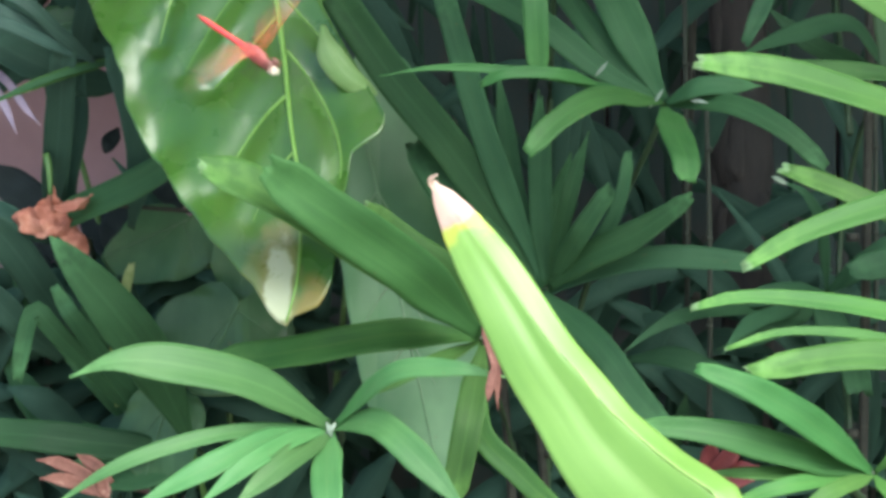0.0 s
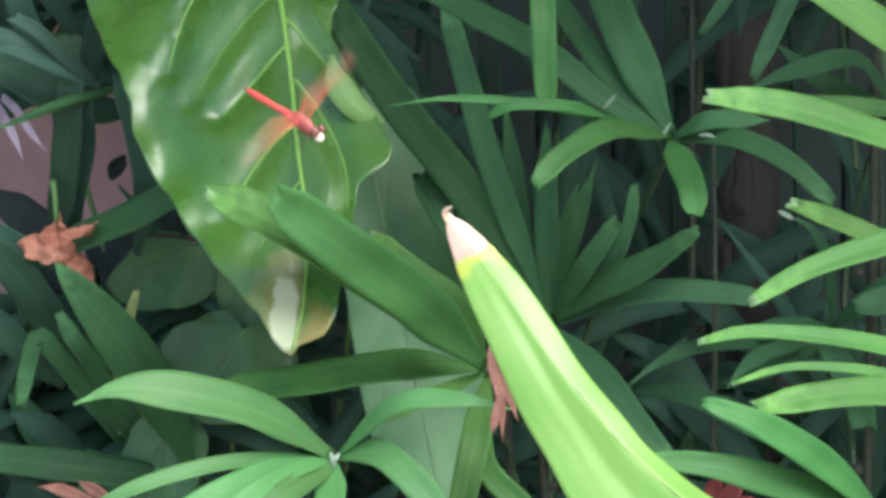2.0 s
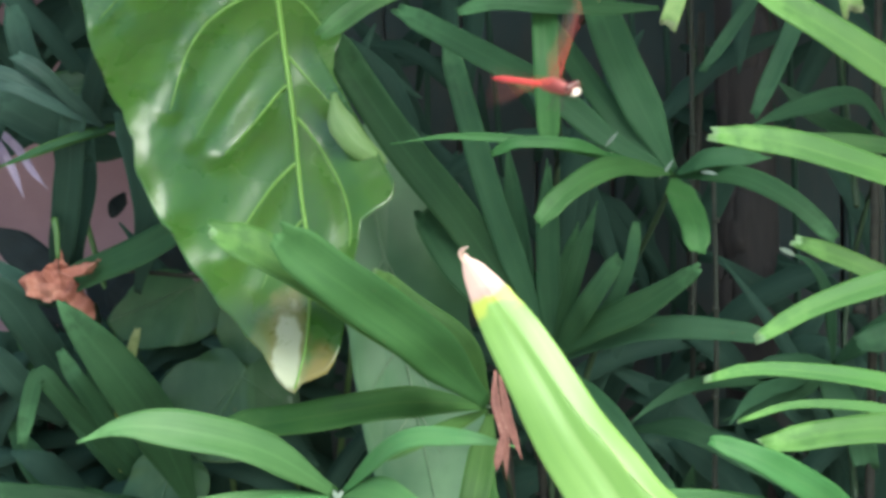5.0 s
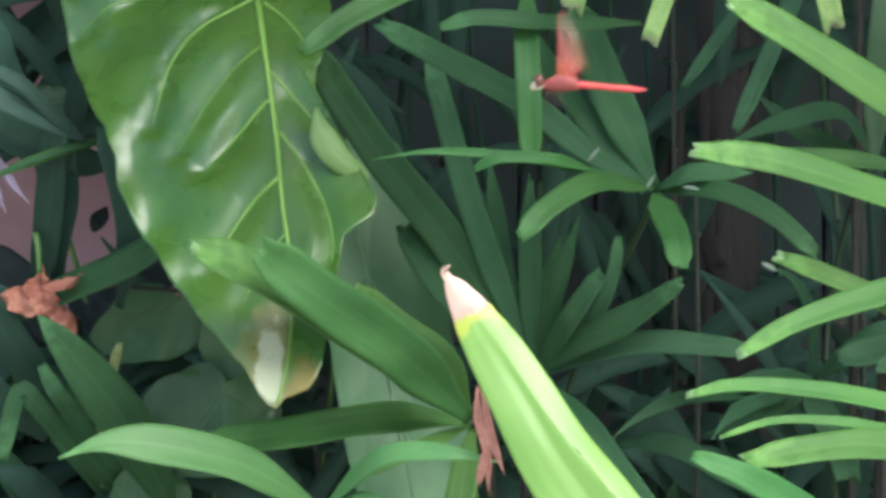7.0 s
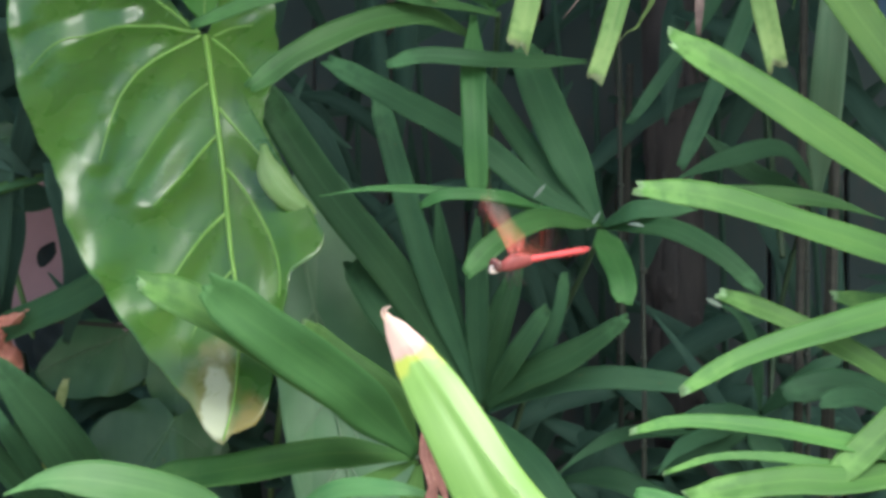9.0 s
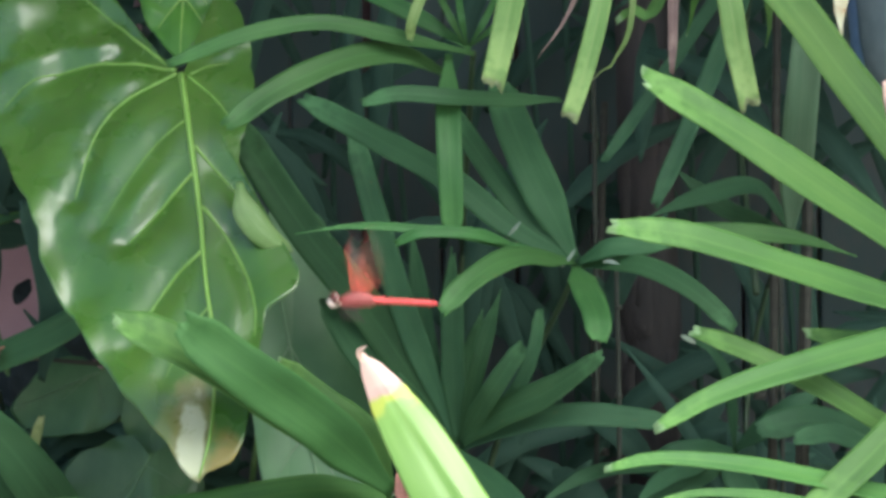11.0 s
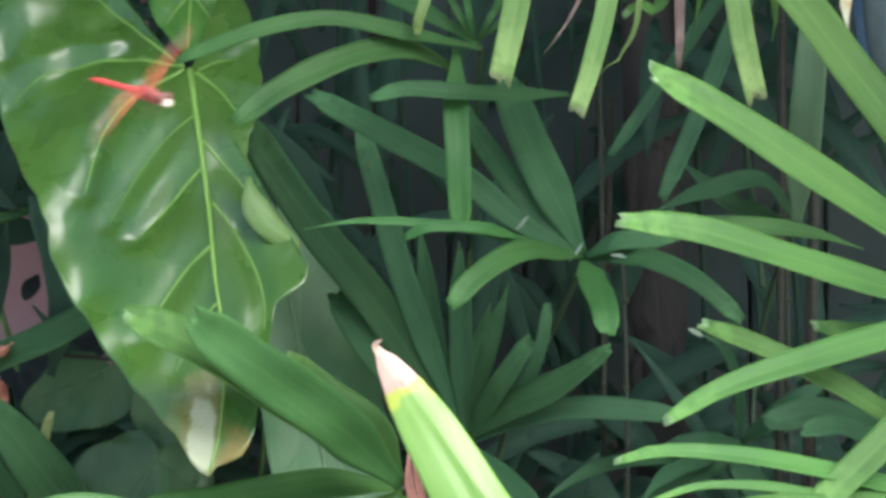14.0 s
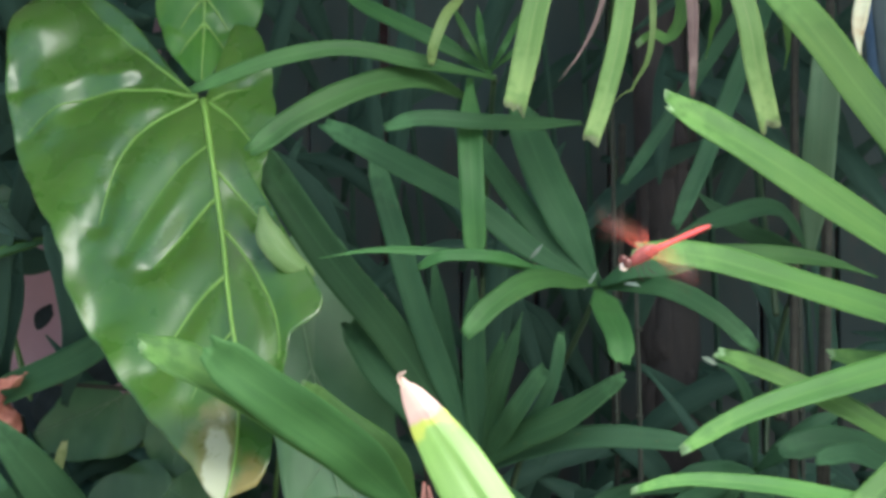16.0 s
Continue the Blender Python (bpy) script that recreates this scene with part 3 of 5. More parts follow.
def big_leaf():
    turns = [-167.7, -166.5, -154.9, -130.8, -98.8, -57.5, -38.0, -30.5, -29.3, -28.9, -28.7, -28.2, -26.6, -24.9, -22.5, -19.4, -18.2, -17.1, -15.0, -13.2, -11.7, -9.7, -7.5, -6.3, -5.3, -4.1, -1.2, 3.6, 9.4, 18.4, 31.1, 38.6, 48.3, 67.7, 89.5, 106.2, 122.0, 134.0, 140.0, 144.0, 146.0, 146.8]
    reach = [0.0723, 0.1253, 0.1250, 0.0951, 0.0804, 0.0950, 0.1190, 0.1400, 0.1650, 0.2250, 0.2720, 0.3080, 0.3240, 0.3300, 0.3330, 0.3370, 0.3500, 0.3680, 0.4000, 0.4330, 0.4780, 0.5030, 0.5080, 0.5090, 0.5210, 0.5070, 0.4620, 0.4200, 0.3740, 0.3200, 0.2746, 0.2420, 0.2240, 0.2160, 0.2280, 0.2510, 0.2830, 0.2850, 0.2550, 0.2050, 0.1500, 0.0350]
    # each rib: its course on the blade, thickness, and how far and how widely the blade sinks along it
    ribs = [([(0.0, -0.004), (0.011, 0.06), (0.023, 0.132), (0.033, 0.194), (0.044, 0.28), (0.055, 0.34), (0.060, 0.40), (0.060, 0.459), (0.050, 0.512)], 1.6, 0.002, 0.014),
            ([(-0.012, -0.022), (-0.036, -0.045), (-0.080, -0.091), (-0.125, -0.137), (-0.160, -0.178)], 1.0, 0.006, 0.016),
            ([(-0.008, -0.014), (-0.049, -0.031), (-0.096, -0.037), (-0.143, -0.032), (-0.183, -0.017), (-0.211, 0.008)], 0.9, 0.007, 0.018),
            ([(-0.006, -0.006), (-0.040, 0.010), (-0.071, 0.033), (-0.092, 0.064), (-0.102, 0.094), (-0.112, 0.150)], 0.9, 0.007, 0.018),
            ([(0.010, 0.066), (-0.021, 0.092), (-0.050, 0.133), (-0.080, 0.190)], 0.45, 0.004, 0.016),
            ([(0.023, 0.136), (-0.010, 0.168), (-0.046, 0.213)], 1.0, 0.009, 0.017),
            ([(0.038, 0.239), (0.009, 0.267), (-0.017, 0.309), (-0.032, 0.345)], 0.9, 0.007, 0.017),
            ([(0.050, 0.310), (0.025, 0.345), (0.008, 0.390)], 0.5, 0.004, 0.015),
            ([(0.008, 0.001), (0.035, 0.028), (0.062, 0.066)], 0.9, 0.004, 0.014),
            ([(0.022, 0.102), (0.046, 0.132), (0.072, 0.164)], 0.8, 0.005, 0.014),
            ([(0.035, 0.181), (0.062, 0.219), (0.088, 0.273), (0.099, 0.317), (0.100, 0.350)], 0.8, 0.007, 0.015),
            ([(0.010, -0.004), (0.029, -0.015), (0.054, -0.019)], 0.6, 0.003, 0.012)]
    leaf = heart_leaf(HEARTS, (-0.273, 2.300, 1.438), (0.0, -0.62, -1), turns, reach, HEART_MAIN, [],
                      cup=-0.14, cup_left=0.16, wave=0.003, swell=0.004, seed=3, vein_r=0.0026, crumple=0.0025, ribs=ribs,
                      dents=[(-0.180, -0.120, 0.026, 0.040, -0.58, -0.26), (-0.118, -0.096, 0.016, 0.026, -0.52, -0.26), (-0.080, -0.068, 0.010, 0.018, -0.50, -0.26), (-0.238, -0.062, 0.012, 0.024, -0.50, -0.20),
                             (-0.160, -0.030, 0.016, 0.030, -0.50, -0.22), (-0.095, -0.052, 0.012, 0.016, -0.50, -0.22), (-0.028, 0.172, 0.010, 0.038, -0.45, -0.24), (-0.104, 0.100, 0.005, 0.010, -0.40, 0.0), (-0.14, 0.05, 0.070, 0.085, 0.22, 0.02),
                             (-0.160, 0.205, 0.024, 0.060, -0.56, -0.10), (-0.125, 0.285, 0.026, 0.050, -0.56, -0.10), (-0.080, 0.350, 0.022, 0.040, -0.46, -0.08)],
                      label="large glossy green heart-shaped leaf with a pale dry patch")
    # the rolled-over edge
    part("rolled_edge", blade_mesh(bmesh.new(), [(-0.196, 2.180, 1.314), (-0.187, 2.160, 1.282), (-0.166, 2.160, 1.255), (-0.137, 2.170, 1.238)], 0.030, "lance", 0.2, -0.4, 18, 6, 0.0009, 5), HEART_PALE, leaf, "pale rolled-over leaf edge", (-0.198, 2.185, 1.296))
    stalk((-0.275, 2.320, 1.440))


big_leaf()


def other_leaves():
    turns, reach = [-158.3, -117.9, -61.3, -39.9, -30.8, -26.0, -21.6, -17.5, -12.3, -8.4, -4.7, -2.8, -1.2, 1.7, 11.6, 58.7, 130.8, 162.0], [0.0362, 0.0546, 0.0951, 0.1838, 0.2638, 0.3532, 0.4438, 0.5025, 0.5408, 0.5040, 0.4536, 0.3988, 0.3301, 0.2465, 0.1569, 0.0561, 0.0467, 0.0357]
    heart_leaf(HEARTS, (-0.190, 2.460, 1.278), (0, -0.38, -1), turns, reach, HEART_SOFT, [(0.3, 30, 0.1), (0.3, -30, 0.1), (0.5, 35, 0.08), (0.5, -35, 0.08), (0.65, 35, 0.06), (0.65, -35, 0.06)], seed=5, wave=0.003, swell=0.01, quilt=0.003, vein=VEIN_SOFT, vein_r=0.0014, label="large green heart-shaped leaf with sheen and shade in its colour")
    stalk((-0.191, 2.470, 1.278))
    turns, reach = [-161.2, -122.5, -60.1, -24.0, -9.5, -0.3, 14.5, 31.0, 56.0, 118.8, 158.3], [0.0450, 0.0600, 0.0840, 0.1180, 0.1420, 0.1686, 0.1345, 0.1018, 0.0654, 0.0456, 0.0357]
    heart_leaf(HEARTS, (-0.280, 2.380, 1.628), (0, -0.25, -1), turns, reach, HEART, [(0.3, 40, 0.05), (0.3, -40, 0.05), (0.5, 40, 0.05), (0.5, -40, 0.05)], seed=8, wave=0.006, label="smaller glossy green heart-shaped leaf, tip down")
    stalk((-0.281, 2.390, 1.630))
    turns, reach = [-122.7, -85.1, -50.3, -18.2, 9.6, 31.0, 61.6, 85.6, 97.0, 109.9, 148.8, 149.2], [0.0294, 0.0456, 0.0719, 0.0962, 0.1173, 0.1264, 0.1089, 0.1079, 0.0918, 0.0630, 0.0329, 0.0217]
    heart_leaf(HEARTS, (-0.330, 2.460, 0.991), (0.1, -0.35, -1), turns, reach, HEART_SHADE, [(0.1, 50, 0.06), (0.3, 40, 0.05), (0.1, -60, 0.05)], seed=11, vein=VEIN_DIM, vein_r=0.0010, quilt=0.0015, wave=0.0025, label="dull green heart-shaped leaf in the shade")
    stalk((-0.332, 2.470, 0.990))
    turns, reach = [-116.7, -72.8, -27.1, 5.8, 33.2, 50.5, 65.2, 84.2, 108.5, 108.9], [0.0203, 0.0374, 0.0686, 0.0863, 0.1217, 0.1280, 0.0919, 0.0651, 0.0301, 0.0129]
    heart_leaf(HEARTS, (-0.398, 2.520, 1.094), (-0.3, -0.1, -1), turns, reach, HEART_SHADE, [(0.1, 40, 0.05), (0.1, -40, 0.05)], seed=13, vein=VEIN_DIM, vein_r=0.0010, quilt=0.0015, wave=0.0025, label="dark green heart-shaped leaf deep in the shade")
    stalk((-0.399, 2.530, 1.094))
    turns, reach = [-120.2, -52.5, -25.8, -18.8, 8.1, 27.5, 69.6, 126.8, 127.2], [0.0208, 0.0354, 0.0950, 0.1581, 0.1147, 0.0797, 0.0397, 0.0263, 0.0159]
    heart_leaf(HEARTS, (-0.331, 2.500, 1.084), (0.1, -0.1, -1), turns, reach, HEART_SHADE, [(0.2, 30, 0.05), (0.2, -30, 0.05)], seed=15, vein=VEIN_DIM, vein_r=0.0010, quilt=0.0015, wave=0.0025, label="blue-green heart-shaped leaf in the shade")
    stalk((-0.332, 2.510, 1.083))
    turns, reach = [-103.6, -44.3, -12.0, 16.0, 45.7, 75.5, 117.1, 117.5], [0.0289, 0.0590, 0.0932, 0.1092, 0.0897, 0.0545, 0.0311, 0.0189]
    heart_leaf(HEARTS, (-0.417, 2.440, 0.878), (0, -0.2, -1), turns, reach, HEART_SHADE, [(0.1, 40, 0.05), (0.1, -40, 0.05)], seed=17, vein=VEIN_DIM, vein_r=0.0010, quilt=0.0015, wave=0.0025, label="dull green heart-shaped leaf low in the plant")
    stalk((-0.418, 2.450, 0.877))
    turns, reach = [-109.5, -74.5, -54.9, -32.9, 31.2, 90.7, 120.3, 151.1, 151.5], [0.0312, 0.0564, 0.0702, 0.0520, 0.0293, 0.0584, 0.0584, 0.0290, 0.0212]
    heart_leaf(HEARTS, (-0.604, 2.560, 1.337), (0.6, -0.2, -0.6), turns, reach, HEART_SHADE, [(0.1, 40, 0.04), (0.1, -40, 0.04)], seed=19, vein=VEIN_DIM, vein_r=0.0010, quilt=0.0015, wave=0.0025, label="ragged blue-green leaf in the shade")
    stalk((-0.606, 2.570, 1.338))


other_leaves()

# ---- broad-bladed plant in the foreground ----
YELLOWRIB = plain_material("yellow_rib", [(0.3, (0.19, 0.33, 0.07)), (0.7, (0.26, 0.38, 0.10))], 40, 0.5)
GINGER_PLANT = thing("broad_leaf_plant", (0.34, 0.74, 0), "bright green plant with long broad pointed blades", "plant")


def ginger_leaf(pts, width, tilt, label, twist=0.0, dry=0.955):
    m = GINGER
    spine = []
    blade = part("blade", blade_mesh(bmesh.new(), pts, width, "spear", tilt, -0.20, 80, 20, 0.0008, 21, twist, (0.62, 0.05), spine, 0.006, 0.5, 0.03, 0.06), m, GINGER_PLANT, label, pts[0])
    part("midrib", tube(bmesh.new(), spine[:60:6], 0.0007, 0.0002, 40, 6), YELLOWRIB, blade, "pale yellow midrib", pts[0])
    # the stalk, to the foot of the plant
    foot = BASE[GINGER_PLANT]
    p = Vector(pts[0])
    part("stalk", tube(bmesh.new(), [foot, (foot + p) / 2 + Vector((0.01, 0, 0.05)), p + (Vector(pts[1]) - p) * 0.1], 0.008, 0.004, 14, 8), STEM, GINGER_PLANT, "thick green stalk", foot)
    return blade


BROAD = ginger_leaf([(0.099, 0.79, 1.013), (0.080, 0.810, 1.030), (0.0613, 0.828, 1.0458), (0.0455, 0.842, 1.0618), (0.0345, 0.855, 1.0768), (0.0213, 0.868, 1.0946), (0.0086, 0.880, 1.1163), (-0.0028, 0.890, 1.1352), (-0.013, 0.9, 1.151), (-0.026, 0.904, 1.171)], 0.057, 0.5, "broad bright yellow-green blade with a dried curled tip")
part("curled_tip", blade_mesh(bmesh.new(), [(-0.025, 0.903, 1.166), (-0.027, 0.900, 1.171), (-0.026, 0.897, 1.173), (-0.0235, 0.895, 1.1745)], 0.0022, "point", 0.3, 0.5, 12, 4, 0.0006, 4), TIPDRY, BROAD, "pale dried curl at the tip", (-0.025, 0.903, 1.166))
ginger_leaf([(0.302, 0.900, 1.100), (0.272, 0.920, 1.187), (0.245, 0.935, 1.252), (0.222, 0.940, 1.299)], 0.05, 0.4, "broad bright green blade with a pale dry tip")

# ---- wilted leaves and flowers ----
turns, reach = [-178, -167.5, -116.6, -76, -62, -46.4, -40.9, -21.8, 15, 54.5, 76, 97.4, 125.5, 167.5, 179], [0.0462, 0.0313, 0.0170, 0.0280, 0.0437, 0.0571, 0.0467, 0.0200, 0.0210, 0.0292, 0.0420, 0.0527, 0.0292, 0.0313, 0.0462]
wilted = crumpled_sheet("wilted_leaf", (-0.550, 2.400, 1.096), (0, -0.1, -1), turns, reach, "crumpled orange-brown wilted leaf hanging among the stems", CRUMPLED, 31, 0.005)
part("lobe", blade_mesh(bmesh.new(), [(-0.545, 2.392, 1.112), (-0.524, 2.388, 1.114), (-0.507, 2.386, 1.122), (-0.495, 2.390, 1.127)], 0.013, "point", 0.3, 0.9, 14, 6, 0.0008, 33, 1.4), CRUMPLED, wilted, "", (-0.545, 2.392, 1.112))
part("stalk", tube(bmesh.new(), [(-0.556, 2.410, 1.176), (-0.551, 2.402, 1.158), (-0.549, 2.398, 1.128)], 0.0050, 0.0030, 8, 6), STEM, wilted, "", (-0.552, 2.400, 1.124))


def twig():
    ob = thing("dead_twig", (-0.396, 2.490, 1.105), "thin brown dead twig among the stems", "twig")
    part("stick", tube(bmesh.new(), [(-0.544, 2.440, 1.117), (-0.472, 2.460, 1.111), (-0.389, 2.490, 1.103)], 0.0022, 0.003, 10, 6), CANE, ob, "", (-0.396, 2.490, 1.105))


twig()


def flower(name, place, label, mat, petals, width=0.012, category="flower"):
    ob = thing(name, place, label, category)
    for n, pts in enumerate(petals):
        part("petal", blade_mesh(bmesh.new(), pts, width, "point", 0.3, 0.3, 10, 4, 0.0008, 50 + n), mat, ob, "", place)
    return ob


flower("lavender_flower", (-0.693, 2.620, 1.312), "pale lavender flower with narrow drooping petals", LAVENDER,
       [[(-0.693, 2.620, 1.305), (-0.647, 2.600, 1.267), (-0.628, 2.600, 1.237), (-0.607, 2.600, 1.213)], [(-0.694, 2.620, 1.300), (-0.658, 2.600, 1.248), (-0.639, 2.600, 1.202)], [(-0.704, 2.620, 1.262), (-0.680, 2.610, 1.258), (-0.664, 2.610, 1.244)], [(-0.697, 2.620, 1.300), (-0.680, 2.600, 1.240), (-0.676, 2.600, 1.200)]], 0.011)
flower("wilted_leaf", (-0.456, 2.260, 0.795), "pinkish brown wilted leaf with pale curled ends", BROWNSTRIP,
       [[(-0.460, 2.260, 0.795), (-0.490, 2.260, 0.814), (-0.516, 2.258, 0.826), (-0.539, 2.255, 0.829)], [(-0.460, 2.250, 0.788), (-0.488, 2.250, 0.801), (-0.511, 2.245, 0.809), (-0.532, 2.240, 0.810)],
        [(-0.454, 2.270, 0.800), (-0.473, 2.270, 0.819), (-0.496, 2.270, 0.833)], [(-0.456, 2.250, 0.785), (-0.462, 2.250, 0.801), (-0.466, 2.248, 0.812)]], 0.015, "dry leaf")
flower("dry_strip", (-0.017, 1.970, 1.029), "reddish brown dried leaf strip hanging in a curl", BROWNSTRIP,
       [[(-0.019, 1.970, 1.030), (-0.019, 1.960, 0.999), (-0.010, 1.950, 0.967), (-0.008, 1.940, 0.926)], [(-0.015, 1.970, 1.026), (-0.006, 1.960, 0.982), (0.007, 1.950, 0.945)], [(-0.010, 1.950, 0.972), (-0.016, 1.940, 0.946), (-0.018, 1.940, 0.934)]], 0.009, "dry leaf")
red = flower("red_flower", (0.227, 2.300, 0.788), "dark red flower low among the leaves", REDPETAL,
             [[(0.227, 2.300, 0.794), (0.230, 2.290, 0.819), (0.233, 2.280, 0.843)], [(0.229, 2.300, 0.794), (0.248, 2.280, 0.820), (0.263, 2.270, 0.841)], [(0.230, 2.300, 0.793), (0.261, 2.280, 0.807), (0.285, 2.270, 0.815)], [(0.229, 2.300, 0.786), (0.250, 2.270, 0.799), (0.278, 2.260, 0.801)]], 0.022)


def trunk():
    ob = thing("tree_trunk", (0.324, 2.800, 0.890)[:2] + (0,), "brown bark-covered trunk behind the palms", "tree")
    foot = BASE[ob]
    bm = tube(bmesh.new(), [(foot.x, foot.y, -0.05), (foot.x + 0.01, foot.y, 0.9), (foot.x - 0.01, foot.y, 1.7), (foot.x, foot.y, 2.6)], 0.040, 0.034, 40, 20)
    for v in bm.verts:
        v.co += Vector(noise.noise_vector(v.co * Vector((30, 30, 6)))) * 0.006
    part("trunk", bm, TRUNK, ob, "", foot)
    rnd = random.Random(12)
    for k in range(26):
        a0, z0, wide, high = rnd.uniform(3.3, 6.1), rnd.uniform(0.75, 1.75), rnd.uniform(0.45, 0.9), rnd.uniform(0.05, 0.13)
        bm = bmesh.new()
        grid = []
        for i in range(9):
            row = []
            for j in range(7):
                u, v = j / 6 * 2 - 1, i / 8 * 2 - 1
                a = a0 + u * wide * 0.5 * (1 + 0.35 * noise.noise(Vector((v * 2.5, k, 0))))
                r = 0.036 + 0.009 * (1 - max(abs(u), abs(v)) ** 4) + 0.002 * noise.noise(Vector((u * 3, v * 5, k)))
                row.append(bm.verts.new((foot.x + r * math.cos(a), foot.y + r * math.sin(a), z0 + v * high * 0.5 + 0.012 * noise.noise(Vector((u * 2, k, 5))))))
            grid.append(row)
        for i in range(8):
            for j in range(6):
                bm.faces.new((grid[i][j], grid[i][j + 1], grid[i + 1][j + 1], grid[i + 1][j]))
        part("bark_plate", bm, TRUNK, ob, "", foot)


trunk()


def hanging_planter():
    """A blue-grey planter that hangs from the roof."""
    x, y, z = (0.615, 2.450, 1.438)
    ob = thing("hanging_planter", (x, y, z), "blue-grey hanging planter with a bright blue edge", "planter")
    f = BASE[ob]
    for name, a, b, mat in (("pot", 0, 40, BLUEGREY), ("edge", 18, 22, BLUE)):
        bm = bmesh.new()
        rings = []
        for zz, r in ((0, 0.05), (0.004, 0.062), (0.06, 0.076), (0.12, 0.082), (0.17, 0.085), (0.176, 0.088), (0.185, 0.088), (0.19, 0.084)):
            r += 0.003 * (name == "edge")
            rings.append([bm.verts.new((x + r * math.cos(k * 6.2832 / 40), y + r * math.sin(k * 6.2832 / 40), z + zz)) for k in range(a, b + (name == "edge"))])
        m = len(rings[0])
        for i in range(len(rings) - 1):
            for k in range(m if name == "pot" else m - 1):
                bm.faces.new((rings[i][k], rings[i][(k + 1) % m], rings[i + 1][(k + 1) % m], rings[i + 1][k]))
        if name == "pot":
            bm.faces.new(rings[0][::-1])
            bm.faces.new(rings[-1])
        part(name, bm, mat, ob, "", f)
    for k in range(3):
        a = k * 2.094 + 0.4
        part("wire", tube(bmesh.new(), [(x + 0.084 * math.cos(a), y + 0.084 * math.sin(a), z + 0.18), (x + 0.04 * math.cos(a), y + 0.04 * math.sin(a), 2.0), (x, y, 2.355)], 0.001, 0.001, 6, 5), CANE, ob, "", f)


hanging_planter()
flower("croton_leaf", (0.484, 2.200, 1.597), "cream leaf flecked with orange and green", VARIEGATED, [[(0.499, 2.210, 1.611), (0.478, 2.200, 1.559), (0.466, 2.190, 1.507), (0.468, 2.190, 1.475)]], 0.018, "leaf")


def undergrowth():
    """Leaves deep between the palms and the wall, their dimness put into the colour."""
    rnd = random.Random(5)
    bm = bmesh.new()
    for k in range(300):
        x, y = rnd.uniform(-0.42, 0.95), rnd.uniform(2.55, 2.95)
        z = rnd.uniform(0.55, 1.75)
        if k % 4 == 0:
            x = rnd.uniform(-0.95, -0.45)
            z = rnd.choice((rnd.uniform(0.4, 0.90), rnd.uniform(1.30, 1.7)))
        a, ln = rnd.uniform(-1.2, 1.2), rnd.uniform(0.18, 0.36)
        tip = Vector((x + math.sin(a) * ln, y - rnd.uniform(0, 0.06), z + math.cos(a) * ln * rnd.choice((1, 1, -0.6))))
        mid = (Vector((x, y, z)) + tip) / 2 + Vector((0, -0.02, 0.03))
        blade_mesh(bm, [(x, y, z), mid, tip], rnd.uniform(0.018, 0.034), "point", 0.3, 0.2, 6, 2, 0.0007, k)
    for k in range(260):
        # left of the palms the wall shows through a gap
        x, y = rnd.uniform(-1.0, -0.42), rnd.uniform(2.60, 2.95)
        z = rnd.uniform(1.28, 1.62) if k % 2 else rnd.uniform(0.55, 1.02)
        a, ln = rnd.uniform(-2.6, 2.6), rnd.uniform(0.10, 0.22)
        tip = Vector((x + math.sin(a) * ln, y - rnd.uniform(0, 0.06), z + math.cos(a) * ln))
        if 1.03 < tip.z < 1.27:
            continue
        blade_mesh(bm, [(x, y, z), (Vector((x, y, z)) + tip) / 2 + Vector((0, -0.02, 0.02)), tip], rnd.uniform(0.026, 0.05), "point", 0.3, 0.2, 6, 2, 0.0007, k)
    for k in range(300):
        # low, behind the heart leaves
        x, y, z = rnd.uniform(-0.75, 0.65), rnd.uniform(2.52, 2.75), rnd.uniform(0.45, 0.98)
        a, ln = rnd.uniform(-2.4, 2.4), rnd.uniform(0.12, 0.22)
        tip = Vector((x + math.sin(a) * ln, y - rnd.uniform(0, 0.08), min(z + math.cos(a) * ln, 1.02)))
        blade_mesh(bm, [(x, y, z), (Vector((x, y, z)) + tip) / 2 + Vector((0, -0.02, 0.02)), tip], rnd.uniform(0.022, 0.045), "point", 0.5, 0.2, 6, 2, 0.0007, k)
    for k in range(9):
        x, y = rnd.uniform(-0.4, 0.95), rnd.uniform(2.75, 2.95)
        tube(bm, [(x, y, -0.02), (x + rnd.uniform(-.05, .05), y, 0.9), (x + rnd.uniform(-.1, .1), y, 1.8)], 0.006, 0.004, 6, 5)
    return tagged(part("undergrowth", bm, UNDER), "dense palm foliage in front of the wall, shade in its colour", "foliage", "", "stuff")


undergrowth()

# ---- palms ----
plant = palm("lady_palm", 0.05, 2.5, "tall green lady palm with narrow fan leaflets", 2, 1.15)
stem = frond(plant, (0.166, 2.120, 1.223))
leaflet(stem, 0.0105, "point", 0.2, DEEPPALM, (0.167, 2.120, 1.226), (0.099, 2.074, 1.242), (0.016, 2.029, 1.257), (-0.064, 2.007, 1.261), (-0.124, 2.000, 1.253))
leaflet(stem, 0.0139, "blunt", 0.3, DEEPPALM, (0.102, 2.080, 1.243), (0.057, 2.032, 1.254), (0.004, 2.014, 1.255), (-0.024, 2.020, 1.243))
leaflet(stem, 0.0277, "blunt", 0.6, DEEPPALM, (0.167, 2.120, 1.226), (0.100, 2.031, 1.231), (0.052, 1.982, 1.206), (0.022, 1.960, 1.175))
leaflet(stem, 0.0336, "blunt", 0.5, DEEPPALM, (0.167, 2.120, 1.222), (0.172, 2.057, 1.200), (0.179, 2.001, 1.172), (0.180, 1.980, 1.145))
